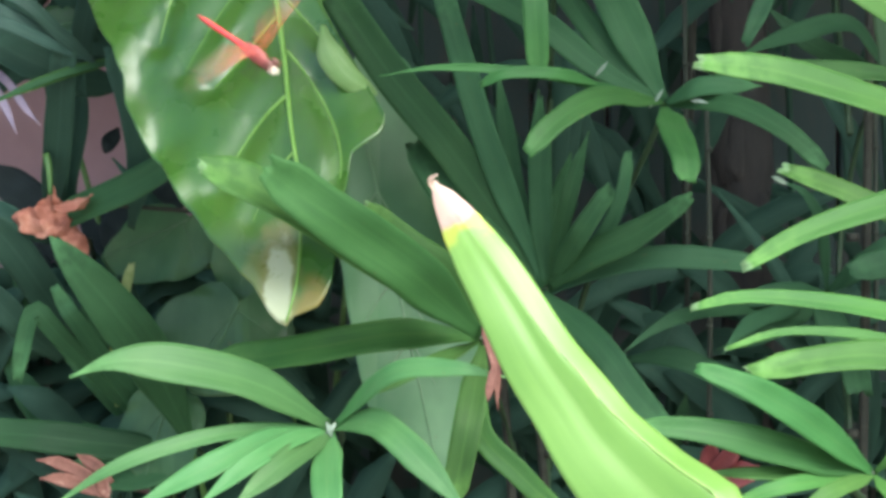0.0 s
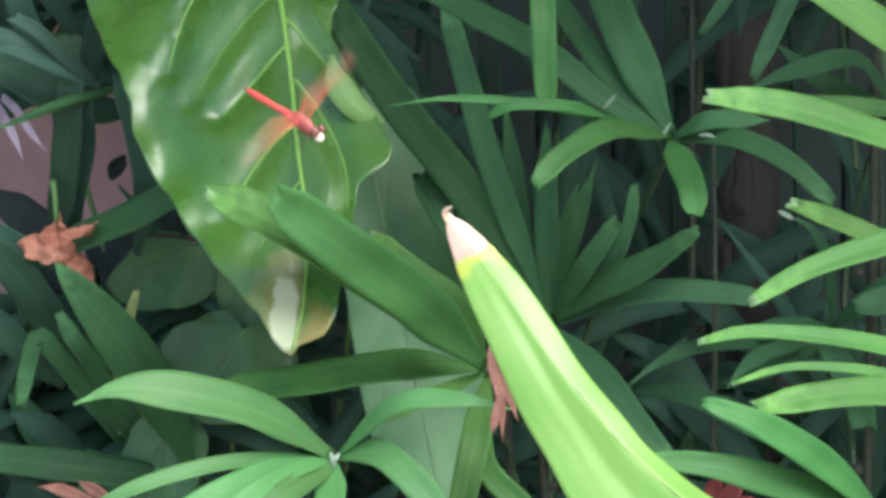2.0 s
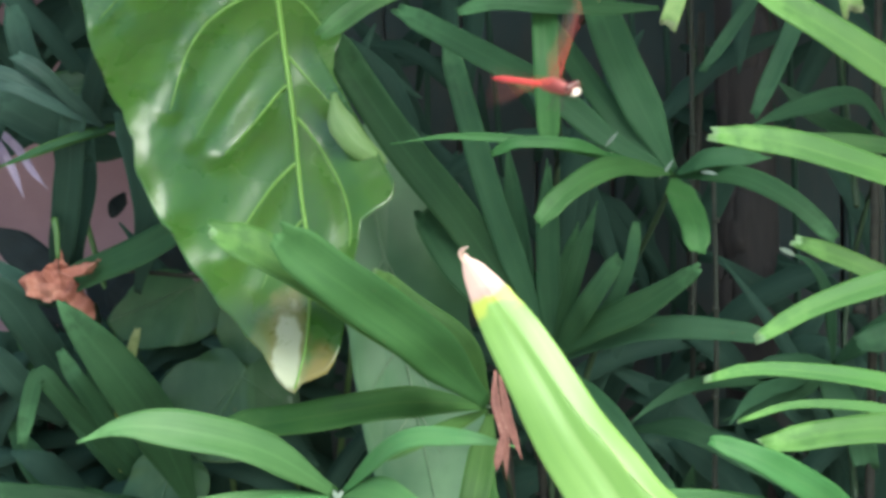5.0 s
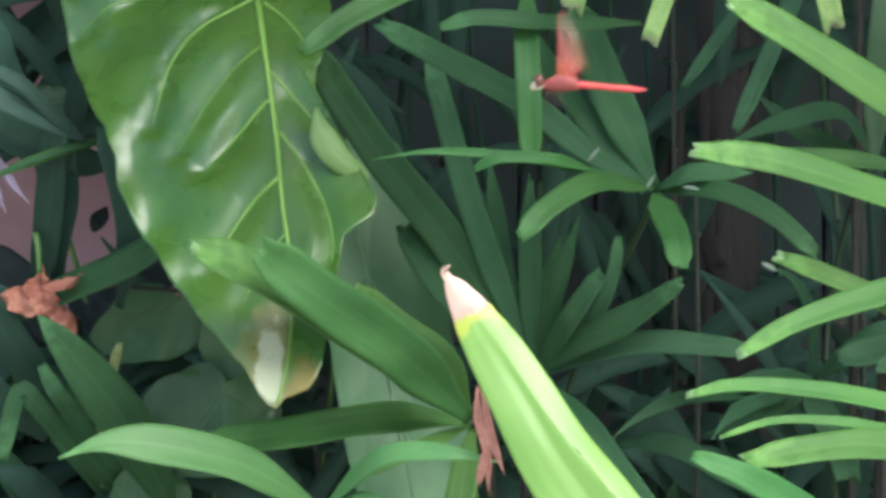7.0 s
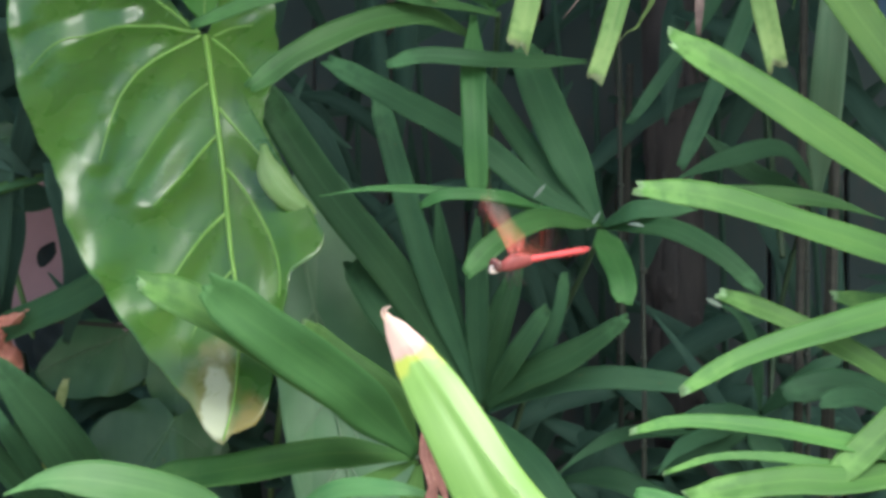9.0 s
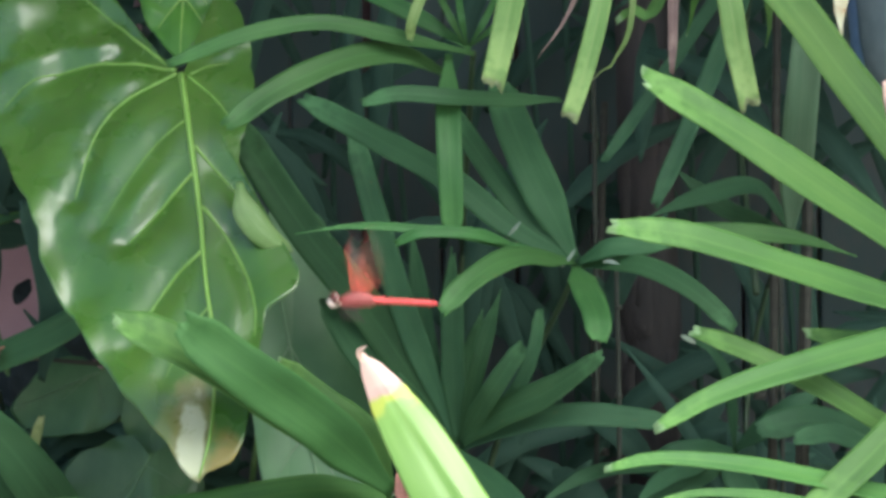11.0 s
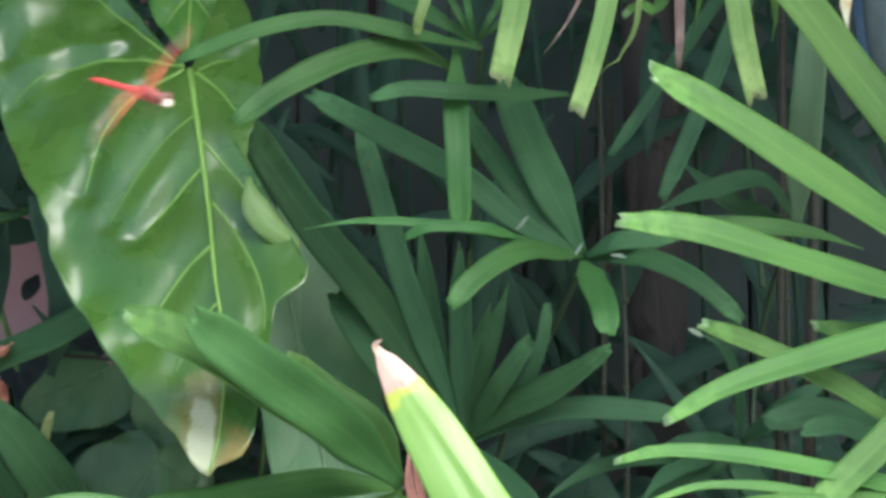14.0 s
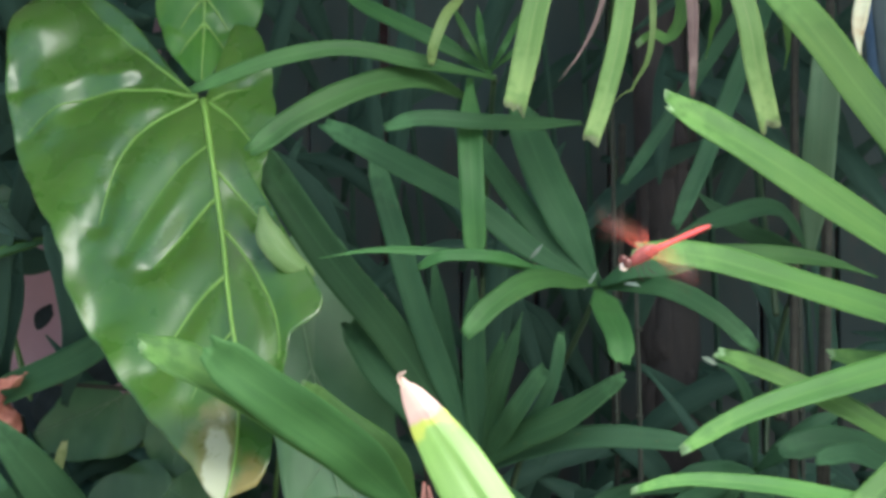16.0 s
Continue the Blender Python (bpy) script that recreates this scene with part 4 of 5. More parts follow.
leaflet(stem, 0.0246, "blunt", 0.5, SHADEPALM, (0.174, 2.120, 1.223), (0.228, 2.062, 1.223), (0.279, 2.028, 1.197), (0.322, 2.020, 1.157))
leaflet(stem, 0.0215, "point", 0.5, SHADEPALM, (0.169, 2.120, 1.224), (0.197, 2.087, 1.240), (0.231, 2.081, 1.242), (0.268, 2.100, 1.241))
leaflet(stem, 0.0206, "point", 0.5, DEEPPALM, (0.174, 2.120, 1.227), (0.233, 2.110, 1.251), (0.312, 2.109, 1.259), (0.406, 2.132, 1.252), (0.477, 2.160, 1.232))
leaflet(stem, 0.0481, "blunt", 0.3, SHADEPALM, (0.168, 2.140, 1.228), (0.130, 2.145, 1.310), (0.107, 2.174, 1.368), (0.089, 2.220, 1.428))
leaflet(stem, 0.0285, "blunt", 0.3, SHADEPALM, (0.166, 2.140, 1.228), (0.133, 2.142, 1.255), (0.085, 2.166, 1.318), (0.031, 2.240, 1.405))
leaflet(stem, 0.0319, "blunt", 0.3, SHADEPALM, (0.163, 2.140, 1.230), (0.102, 2.134, 1.261), (0.035, 2.138, 1.315), (-0.051, 2.163, 1.364), (-0.130, 2.200, 1.409))
for sheath in ([(0.152, 2.112, 1.220), (0.160, 2.108, 1.230), (0.166, 2.106, 1.240)], [(0.192, 2.075, 1.226), (0.200, 2.066, 1.2255), (0.208, 2.062, 1.223)], [(0.096, 2.122, 1.254), (0.102, 2.116, 1.261), (0.109, 2.114, 1.269)]):
    part("sheath", blade_mesh(bmesh.new(), sheath, 0.0036, "point", 0.4, 0.4, 8, 4, 0.0006, 61), SHEATH, stem, "small pale papery sheath", sheath[0])
stem = frond(plant, (0.059, 2.120, 1.450))
leaflet(stem, 0.0197, "blunt", 0.4, DEEPPALM, (0.059, 2.100, 1.446), (-0.024, 2.053, 1.459), (-0.099, 2.021, 1.469), (-0.178, 2.004, 1.453), (-0.253, 2.000, 1.423))
leaflet(stem, 0.0312, "blunt", 0.5, DEEPPALM, (0.035, 2.120, 1.424), (-0.019, 2.067, 1.443), (-0.076, 2.023, 1.431), (-0.143, 1.986, 1.396), (-0.192, 1.970, 1.358))
leaflet(stem, 0.0200, "blunt", 0.5, SHADEPALM, (0.153, 2.120, 1.399), (0.052, 2.053, 1.395), (-0.019, 2.038, 1.398), (-0.058, 2.040, 1.388))
leaflet(stem, 0.0292, "blunt", 0.3, DEEPPALM, (0.032, 2.100, 1.446), (0.031, 2.047, 1.370), (0.033, 2.027, 1.305), (0.035, 2.030, 1.250))
leaflet(stem, 0.0129, "blunt", 0.3, PALE, (0.029, 2.100, 1.536), (0.008, 2.057, 1.509), (-0.006, 2.041, 1.474), (-0.009, 2.050, 1.454))
leaflet(stem, 0.0085, "point", 0.3, DEEPPALM, (0.050, 2.120, 1.457), (0.032, 2.105, 1.489), (0.014, 2.150, 1.532))
leaflet(stem, 0.0085, "point", 0.3, DEEPPALM, (0.052, 2.120, 1.457), (0.045, 2.105, 1.489), (0.042, 2.150, 1.532))
leaflet(stem, 0.0085, "point", 0.3, DEEPPALM, (0.055, 2.120, 1.457), (0.071, 2.104, 1.483), (0.091, 2.150, 1.526))
leaflet(stem, 0.0085, "point", 0.3, DEEPPALM, (0.057, 2.120, 1.457), (0.083, 2.109, 1.477), (0.119, 2.160, 1.509))
leaflet(stem, 0.0208, "point", 0.3, DEEPPALM, (0.056, 2.120, 1.453), (0.005, 2.120, 1.485), (-0.056, 2.146, 1.519), (-0.120, 2.200, 1.558))
stem = frond(plant, (0.045, 2.300, 1.016))
leaflet(stem, 0.0480, "blunt", 0.3, SHADEPALM, (0.037, 2.300, 1.024), (-0.054, 2.287, 1.168), (-0.132, 2.299, 1.266), (-0.224, 2.340, 1.404))
leaflet(stem, 0.0392, "blunt", 0.3, SHADEPALM, (0.037, 2.300, 1.021), (-0.060, 2.284, 1.116), (-0.108, 2.320, 1.187))
leaflet(stem, 0.0330, "blunt", 0.3, SHADEPALM, (0.041, 2.300, 1.024), (-0.015, 2.288, 1.168), (-0.047, 2.304, 1.273), (-0.078, 2.340, 1.384))
leaflet(stem, 0.0303, "point", 0.3, SHADEPALM, (0.044, 2.300, 1.021), (0.040, 2.294, 1.090), (0.039, 2.313, 1.168), (0.039, 2.360, 1.247))
leaflet(stem, 0.0219, "point", 0.3, SHADEPALM, (0.048, 2.300, 1.021), (0.072, 2.247, 1.130), (0.094, 2.260, 1.197))
leaflet(stem, 0.0257, "blunt", 0.3, SHADEPALM, (0.049, 2.300, 1.021), (0.084, 2.238, 1.086), (0.118, 2.240, 1.135))
leaflet(stem, 0.0181, "blunt", 0.3, SHADEPALM, (0.052, 2.300, 1.021), (0.108, 2.262, 1.078), (0.131, 2.264, 1.129), (0.139, 2.280, 1.174))
leaflet(stem, 0.0358, "taper", 0.4, SHADEPALM, (0.048, 2.300, 1.017), (0.082, 2.260, 1.051), (0.144, 2.223, 1.083), (0.206, 2.220, 1.124))
leaflet(stem, 0.0284, "blunt", 0.5, DIMPALM, (0.048, 2.300, 1.012), (0.108, 2.267, 1.044), (0.184, 2.248, 1.056), (0.288, 2.260, 1.046))
leaflet(stem, 0.0350, "blunt", 0.5, SHADEPALM, (0.040, 2.300, 1.014), (0.102, 2.232, 0.959), (0.138, 2.206, 0.911), (0.178, 2.200, 0.862))
leaflet(stem, 0.0266, "point", 0.4, SHADEPALM, (0.038, 2.300, 1.018), (0.022, 2.303, 1.076), (0.006, 2.325, 1.154), (-0.009, 2.400, 1.274))
leaflet(stem, 0.0239, "point", 0.4, SHADEPALM, (0.038, 2.300, 1.018), (0.036, 2.304, 1.076), (0.039, 2.334, 1.153), (0.044, 2.400, 1.240))
leaflet(stem, 0.0267, "point", 0.4, SHADEPALM, (0.039, 2.300, 1.018), (0.048, 2.311, 1.062), (0.062, 2.347, 1.113), (0.078, 2.420, 1.172))
stem = frond(plant, (-0.028, 2.180, 0.972))
leaflet(stem, 0.0600, "blunt", 0.25, DEEPPALM, (-0.028, 2.140, 0.980), (-0.101, 2.051, 1.058), (-0.171, 1.998, 1.113), (-0.235, 1.970, 1.165))
leaflet(stem, 0.0435, "blunt", 0.9, PALM, (-0.030, 2.160, 0.979), (-0.115, 2.084, 1.053), (-0.186, 2.038, 1.106), (-0.252, 2.013, 1.147), (-0.306, 2.000, 1.169))
leaflet(stem, 0.0370, "blunt", 0.5, PALM, (-0.028, 2.200, 0.975), (-0.058, 2.158, 1.041), (-0.106, 2.147, 1.079), (-0.155, 2.160, 1.118))
leaflet(stem, 0.0368, "blunt", 0.5, PALM, (-0.029, 2.200, 0.972), (-0.120, 2.156, 0.980), (-0.234, 2.134, 0.964), (-0.315, 2.140, 0.955))
leaflet(stem, 0.0180, "point", 0.6, PALM, (-0.029, 2.170, 0.970), (-0.093, 2.098, 0.949), (-0.166, 2.080, 0.916))
leaflet(stem, 0.0349, "blunt", 0.4, PALM, (-0.026, 2.170, 0.966), (-0.040, 2.098, 0.896), (-0.058, 2.080, 0.810))
leaflet(stem, 0.0279, "blunt", 0.4, PALM, (-0.028, 2.170, 0.948), (-0.029, 2.125, 0.880), (0.013, 2.111, 0.834), (0.061, 2.120, 0.784))
plant = palm("lady_palm", -0.25, 2.3, "low green lady palm with spreading leaflets", 2, 0.7)
stem = frond(plant, (-0.181, 2.060, 0.893))
for sheath in ([(-0.186, 2.050, 0.900), (-0.182, 2.044, 0.892), (-0.180, 2.046, 0.883)], [(-0.176, 2.050, 0.899), (-0.181, 2.045, 0.893), (-0.187, 2.046, 0.888)]):
    part("sheath", blade_mesh(bmesh.new(), sheath, 0.0050, "point", 0.4, 0.4, 8, 4, 0.0006, 67), SHEATH, stem, "small pale papery sheath", sheath[0])
leaflet(stem, 0.0400, "point", 0.7, LITPALM, (-0.183, 2.060, 0.894), (-0.248, 2.001, 0.946), (-0.315, 1.963, 0.970), (-0.379, 1.946, 0.977), (-0.427, 1.940, 0.961))
leaflet(stem, 0.0169, "point", 0.7, LITPALM, (-0.184, 2.060, 0.893), (-0.244, 2.012, 0.899), (-0.306, 1.969, 0.896), (-0.379, 1.937, 0.875), (-0.449, 1.920, 0.833))
leaflet(stem, 0.0259, "point", 0.7, LITPALM, (-0.184, 2.060, 0.892), (-0.242, 1.996, 0.890), (-0.293, 1.951, 0.871), (-0.371, 1.920, 0.832))
leaflet(stem, 0.0225, "point", 0.6, LITPALM, (-0.183, 2.060, 0.891), (-0.215, 2.007, 0.890), (-0.254, 1.952, 0.873), (-0.302, 1.920, 0.835))
leaflet(stem, 0.0293, "point", 0.6, LITPALM, (-0.182, 2.060, 0.891), (-0.194, 2.028, 0.885), (-0.222, 1.965, 0.871), (-0.267, 1.920, 0.835))
leaflet(stem, 0.0349, "point", 0.5, LITPALM, (-0.183, 2.060, 0.890), (-0.179, 1.968, 0.853), (-0.168, 1.920, 0.801))
leaflet(stem, 0.0329, "point", 0.6, LITPALM, (-0.180, 2.060, 0.893), (-0.138, 2.018, 0.905), (-0.099, 1.978, 0.885), (-0.037, 1.950, 0.822))
leaflet(stem, 0.0206, "point", 0.6, LITPALM, (-0.179, 2.060, 0.895), (-0.117, 2.001, 0.955), (-0.053, 1.980, 0.963), (0.002, 1.980, 0.953))
stem = frond(plant, (-0.392, 2.450, 0.807))
leaflet(stem, 0.0640, "lance", 0.5, SHADEPALM, (-0.388, 2.430, 0.817), (-0.421, 2.357, 0.926), (-0.466, 2.318, 1.004), (-0.528, 2.300, 1.083))
leaflet(stem, 0.0160, "blunt", 0.4, YELLOWED, (-0.486, 2.460, 0.862), (-0.485, 2.450, 0.907), (-0.481, 2.440, 0.949), (-0.468, 2.440, 1.012), (-0.460, 2.440, 1.042))
leaflet(stem, 0.0398, "blunt", 0.6, DIMPALM, (-0.395, 2.450, 0.807), (-0.468, 2.412, 0.821), (-0.560, 2.391, 0.836), (-0.659, 2.400, 0.844))
leaflet(stem, 0.0249, "blunt", 0.5, SHADEPALM, (-0.428, 2.500, 0.806), (-0.519, 2.403, 0.970), (-0.533, 2.401, 0.991), (-0.548, 2.400, 1.018))
leaflet(stem, 0.0262, "blunt", 0.4, SHADEPALM, (-0.421, 2.500, 0.803), (-0.539, 2.401, 0.953), (-0.569, 2.390, 0.989), (-0.583, 2.384, 0.948), (-0.590, 2.380, 0.904))
leaflet(stem, 0.0433, "point", 0.4, SHADEPALM, (-0.423, 2.550, 0.793), (-0.555, 2.520, 0.818), (-0.606, 2.525, 0.861), (-0.661, 2.550, 0.939))
leaflet(stem, 0.0361, "point", 0.3, SHADEPALM, (-0.415, 2.550, 0.795), (-0.503, 2.521, 0.868), (-0.528, 2.525, 0.940), (-0.542, 2.550, 1.025))
leaflet(stem, 0.0317, "point", 0.3, SHADEPALM, (-0.412, 2.550, 0.797), (-0.453, 2.525, 0.853), (-0.474, 2.524, 0.926), (-0.488, 2.550, 0.996))
leaflet(stem, 0.0416, "blunt", 0.6, SHADEPALM, (-0.392, 2.450, 0.805), (-0.417, 2.433, 0.796), (-0.457, 2.420, 0.785), (-0.547, 2.450, 0.786))
leaflet(stem, 0.0361, "point", 0.3, SHADEPALM, (-0.415, 2.550, 0.795), (-0.504, 2.527, 0.868), (-0.595, 2.523, 0.984), (-0.633, 2.535, 1.049), (-0.680, 2.550, 1.099))
plant = palm("lady_palm", -0.62, 2.6, "dim green lady palm in front of the wall", 2, 1)
stem = frond(plant, (-0.545, 2.500, 1.071))
leaflet(stem, 0.0149, "point", 0.4, PALM, (-0.459, 2.450, 1.296), (-0.509, 2.388, 1.278), (-0.556, 2.357, 1.259), (-0.609, 2.350, 1.236))
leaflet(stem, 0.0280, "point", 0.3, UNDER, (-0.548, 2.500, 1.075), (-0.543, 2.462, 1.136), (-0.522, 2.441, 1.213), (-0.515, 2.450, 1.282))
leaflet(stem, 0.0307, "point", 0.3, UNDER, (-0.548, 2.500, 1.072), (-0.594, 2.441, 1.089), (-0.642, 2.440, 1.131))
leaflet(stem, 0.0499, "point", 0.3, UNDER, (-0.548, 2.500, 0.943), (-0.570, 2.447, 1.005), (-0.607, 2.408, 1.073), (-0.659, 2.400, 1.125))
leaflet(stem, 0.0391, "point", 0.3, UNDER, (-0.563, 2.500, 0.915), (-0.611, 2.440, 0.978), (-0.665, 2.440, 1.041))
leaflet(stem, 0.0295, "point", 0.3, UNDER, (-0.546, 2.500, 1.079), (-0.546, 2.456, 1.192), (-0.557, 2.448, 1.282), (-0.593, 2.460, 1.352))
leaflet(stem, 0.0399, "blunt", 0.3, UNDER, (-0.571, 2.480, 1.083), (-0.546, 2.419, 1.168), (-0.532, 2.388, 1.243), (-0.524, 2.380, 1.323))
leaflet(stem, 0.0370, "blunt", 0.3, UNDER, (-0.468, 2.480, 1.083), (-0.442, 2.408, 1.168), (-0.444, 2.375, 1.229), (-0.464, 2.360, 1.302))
leaflet(stem, 0.0409, "blunt", 0.4, SHADEPALM, (-0.587, 2.460, 1.084), (-0.500, 2.397, 1.117), (-0.433, 2.367, 1.145), (-0.371, 2.360, 1.182))
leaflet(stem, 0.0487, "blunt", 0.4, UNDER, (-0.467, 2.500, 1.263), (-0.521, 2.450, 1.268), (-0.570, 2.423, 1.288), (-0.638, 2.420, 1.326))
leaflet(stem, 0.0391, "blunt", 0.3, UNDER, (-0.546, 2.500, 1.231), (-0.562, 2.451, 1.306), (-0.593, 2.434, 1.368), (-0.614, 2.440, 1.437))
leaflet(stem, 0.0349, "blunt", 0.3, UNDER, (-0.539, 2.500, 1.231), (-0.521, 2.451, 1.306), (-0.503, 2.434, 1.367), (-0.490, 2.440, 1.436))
leaflet(stem, 0.0090, "point", 0.4, SHADEPALM, (-0.452, 2.440, 1.293), (-0.505, 2.380, 1.278), (-0.552, 2.355, 1.261), (-0.614, 2.350, 1.236))
leaflet(stem, 0.0200, "ragged", 0.4, BLUELEAF, (-0.492, 2.400, 1.286), (-0.545, 2.365, 1.318), (-0.591, 2.345, 1.345), (-0.640, 2.345, 1.356))
leaflet(stem, 0.0160, "ragged", 0.4, BLUELEAF, (-0.492, 2.400, 1.286), (-0.545, 2.360, 1.312), (-0.590, 2.340, 1.332), (-0.632, 2.340, 1.332))
leaflet(stem, 0.0180, "ragged", 0.4, BLUELEAF, (-0.492, 2.400, 1.286), (-0.532, 2.365, 1.325), (-0.556, 2.345, 1.352), (-0.588, 2.345, 1.370))
# leaves that fill in the dark shaded spots before the wall
for course in ([(-0.694, 2.62, 1.165), (-0.641, 2.62, 1.128), (-0.582, 2.62, 1.084)], [(-0.641, 2.63, 1.113), (-0.589, 2.62, 1.058), (-0.545, 2.62, 0.998)],
               [(-0.574, 2.64, 1.110), (-0.529, 2.63, 1.065), (-0.477, 2.62, 1.013)], [(-0.664, 2.64, 1.087), (-0.627, 2.63, 1.028), (-0.605, 2.62, 0.968)], [(-0.504, 2.62, 1.148), (-0.463, 2.62, 1.133), (-0.418, 2.62, 1.107)]):
    leaflet(stem, 0.052, "lance", 0.3, SHADELEAF, *course)
for bx, by, bz, size in ((-0.548, 2.75, 1.190, 0.022), (-0.506, 2.70, 1.123, 0.028), (-0.512, 2.60, 1.076, 0.040), (-0.470, 2.72, 1.190, 0.030)):
    leaflet(stem, size * 1.2, "lance", 0.3, SHADELEAF, (bx + 0.4 * size, by + 0.02, bz + 0.9 * size), (bx, by, bz), (bx - 0.3 * size, by, bz - 0.7 * size))
plant = palm("lady_palm", 0.62, 1.95, "bright green lady palm with long strap leaflets", 3, 0.95)
stem = frond(plant, (0.545, 1.800, 1.166))
leaflet(stem, 0.0375, "blunt", 0.7, PALM, (0.542, 1.800, 1.168), (0.444, 1.750, 1.229), (0.326, 1.706, 1.300), (0.251, 1.694, 1.347), (0.191, 1.690, 1.380))
leaflet(stem, 0.0282, "blunt", 0.7, PALM, (0.542, 1.800, 1.166), (0.443, 1.744, 1.183), (0.321, 1.684, 1.216), (0.226, 1.654, 1.243), (0.157, 1.640, 1.250))
leaflet(stem, 0.0468, "blunt", 0.6, PALM, (0.572, 1.900, 1.168), (0.467, 1.857, 1.312), (0.396, 1.847, 1.401), (0.352, 1.851, 1.462), (0.295, 1.860, 1.528))
leaflet(stem, 0.0262, "taper", 0.7, PALM, (0.542, 1.800, 1.165), (0.429, 1.730, 1.157), (0.319, 1.671, 1.133), (0.243, 1.644, 1.110), (0.193, 1.630, 1.083))
leaflet(stem, 0.0182, "blunt", 0.6, PALM, (0.548, 1.820, 1.164), (0.446, 1.759, 1.155), (0.383, 1.746, 1.154), (0.340, 1.750, 1.159))
stem = frond(plant, (0.549, 1.800, 1.035))
leaflet(stem, 0.0218, "blunt", 0.7, PALM, (0.546, 1.800, 1.035), (0.432, 1.743, 1.068), (0.351, 1.712, 1.112), (0.285, 1.702, 1.144), (0.233, 1.700, 1.163))
leaflet(stem, 0.0170, "taper", 0.9, PALM, (0.530, 1.740, 1.040), (0.427, 1.685, 1.022), (0.336, 1.644, 1.041), (0.262, 1.620, 1.056), (0.191, 1.606, 1.062), (0.149, 1.600, 1.053))
leaflet(stem, 0.0104, "taper", 0.7, PALM, (0.518, 1.740, 1.031), (0.345, 1.644, 1.021), (0.277, 1.620, 1.031), (0.221, 1.607, 1.033), (0.176, 1.600, 1.020))
leaflet(stem, 0.0253, "blunt", 0.9, PALM, (0.518, 1.740, 1.031), (0.352, 1.634, 1.014), (0.283, 1.604, 1.015), (0.236, 1.590, 1.011), (0.193, 1.580, 1.003))
leaflet(stem, 0.0300, "blunt", 0.6, PALM, (0.548, 1.800, 1.036), (0.491, 1.741, 1.085), (0.442, 1.703, 1.105), (0.371, 1.651, 1.056), (0.308, 1.620, 1.006))
stem = frond(plant, (0.301, 1.640, 0.913))
leaflet(stem, 0.0280, "taper", 0.55, DEEPPALM, (0.300, 1.640, 0.914), (0.249, 1.584, 0.959), (0.196, 1.553, 0.993), (0.149, 1.550, 1.012))
leaflet(stem, 0.0271, "taper", 0.55, DEEPPALM, (0.300, 1.640, 0.913), (0.226, 1.582, 0.941), (0.157, 1.552, 0.962), (0.104, 1.550, 0.967))
leaflet(stem, 0.0118, "point", 0.7, PALM, (0.300, 1.640, 0.913), (0.203, 1.575, 0.925), (0.153, 1.580, 0.925))
leaflet(stem, 0.0136, "point", 0.7, PALM, (0.300, 1.640, 0.912), (0.224, 1.569, 0.917), (0.166, 1.560, 0.900))
leaflet(stem, 0.0145, "point", 0.7, PALM, (0.301, 1.640, 0.912), (0.261, 1.576, 0.912), (0.223, 1.560, 0.895))
leaflet(stem, 0.0154, "point", 0.7, PALM, (0.302, 1.640, 0.912), (0.309, 1.576, 0.901), (0.328, 1.560, 0.873))
leaflet(stem, 0.0142, "point", 0.5, PALM, (0.302, 1.640, 0.914), (0.321, 1.638, 0.931), (0.356, 1.700, 0.940))
plant = palm("lady_palm", 0.42, 2.45, "dim lady palm with brown canes", 3, 1.6)
stem = frond(plant, (0.460, 2.450, 1.263))
leaflet(stem, 0.0411, "blunt", 0.2, GREYLEAF, (0.421, 2.250, 1.258), (0.408, 2.130, 1.352), (0.402, 2.069, 1.413), (0.401, 2.020, 1.483))
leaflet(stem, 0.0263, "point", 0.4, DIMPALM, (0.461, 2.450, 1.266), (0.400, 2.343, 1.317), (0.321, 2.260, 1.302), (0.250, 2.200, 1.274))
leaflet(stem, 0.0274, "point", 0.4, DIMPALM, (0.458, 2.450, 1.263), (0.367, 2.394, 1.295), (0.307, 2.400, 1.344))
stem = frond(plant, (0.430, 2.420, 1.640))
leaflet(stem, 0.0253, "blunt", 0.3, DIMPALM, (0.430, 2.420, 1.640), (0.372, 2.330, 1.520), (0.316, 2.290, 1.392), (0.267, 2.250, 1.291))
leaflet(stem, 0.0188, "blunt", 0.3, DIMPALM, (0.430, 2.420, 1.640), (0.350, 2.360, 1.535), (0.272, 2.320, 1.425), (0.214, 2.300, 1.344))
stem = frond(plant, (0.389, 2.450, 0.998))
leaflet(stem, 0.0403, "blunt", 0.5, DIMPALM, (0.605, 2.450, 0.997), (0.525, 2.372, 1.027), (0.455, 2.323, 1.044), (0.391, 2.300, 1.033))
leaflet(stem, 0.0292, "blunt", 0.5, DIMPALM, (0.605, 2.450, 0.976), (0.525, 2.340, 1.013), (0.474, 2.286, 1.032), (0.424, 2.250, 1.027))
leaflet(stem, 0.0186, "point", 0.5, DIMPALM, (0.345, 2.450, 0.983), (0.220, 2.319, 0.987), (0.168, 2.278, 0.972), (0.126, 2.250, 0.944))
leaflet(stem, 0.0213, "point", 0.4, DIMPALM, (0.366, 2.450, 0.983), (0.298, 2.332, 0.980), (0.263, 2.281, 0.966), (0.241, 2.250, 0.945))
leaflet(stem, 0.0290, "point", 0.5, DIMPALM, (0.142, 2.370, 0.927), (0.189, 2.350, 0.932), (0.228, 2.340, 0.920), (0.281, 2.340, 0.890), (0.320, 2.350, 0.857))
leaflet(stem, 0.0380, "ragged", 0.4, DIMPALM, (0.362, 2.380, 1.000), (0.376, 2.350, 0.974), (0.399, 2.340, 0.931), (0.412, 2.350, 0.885))
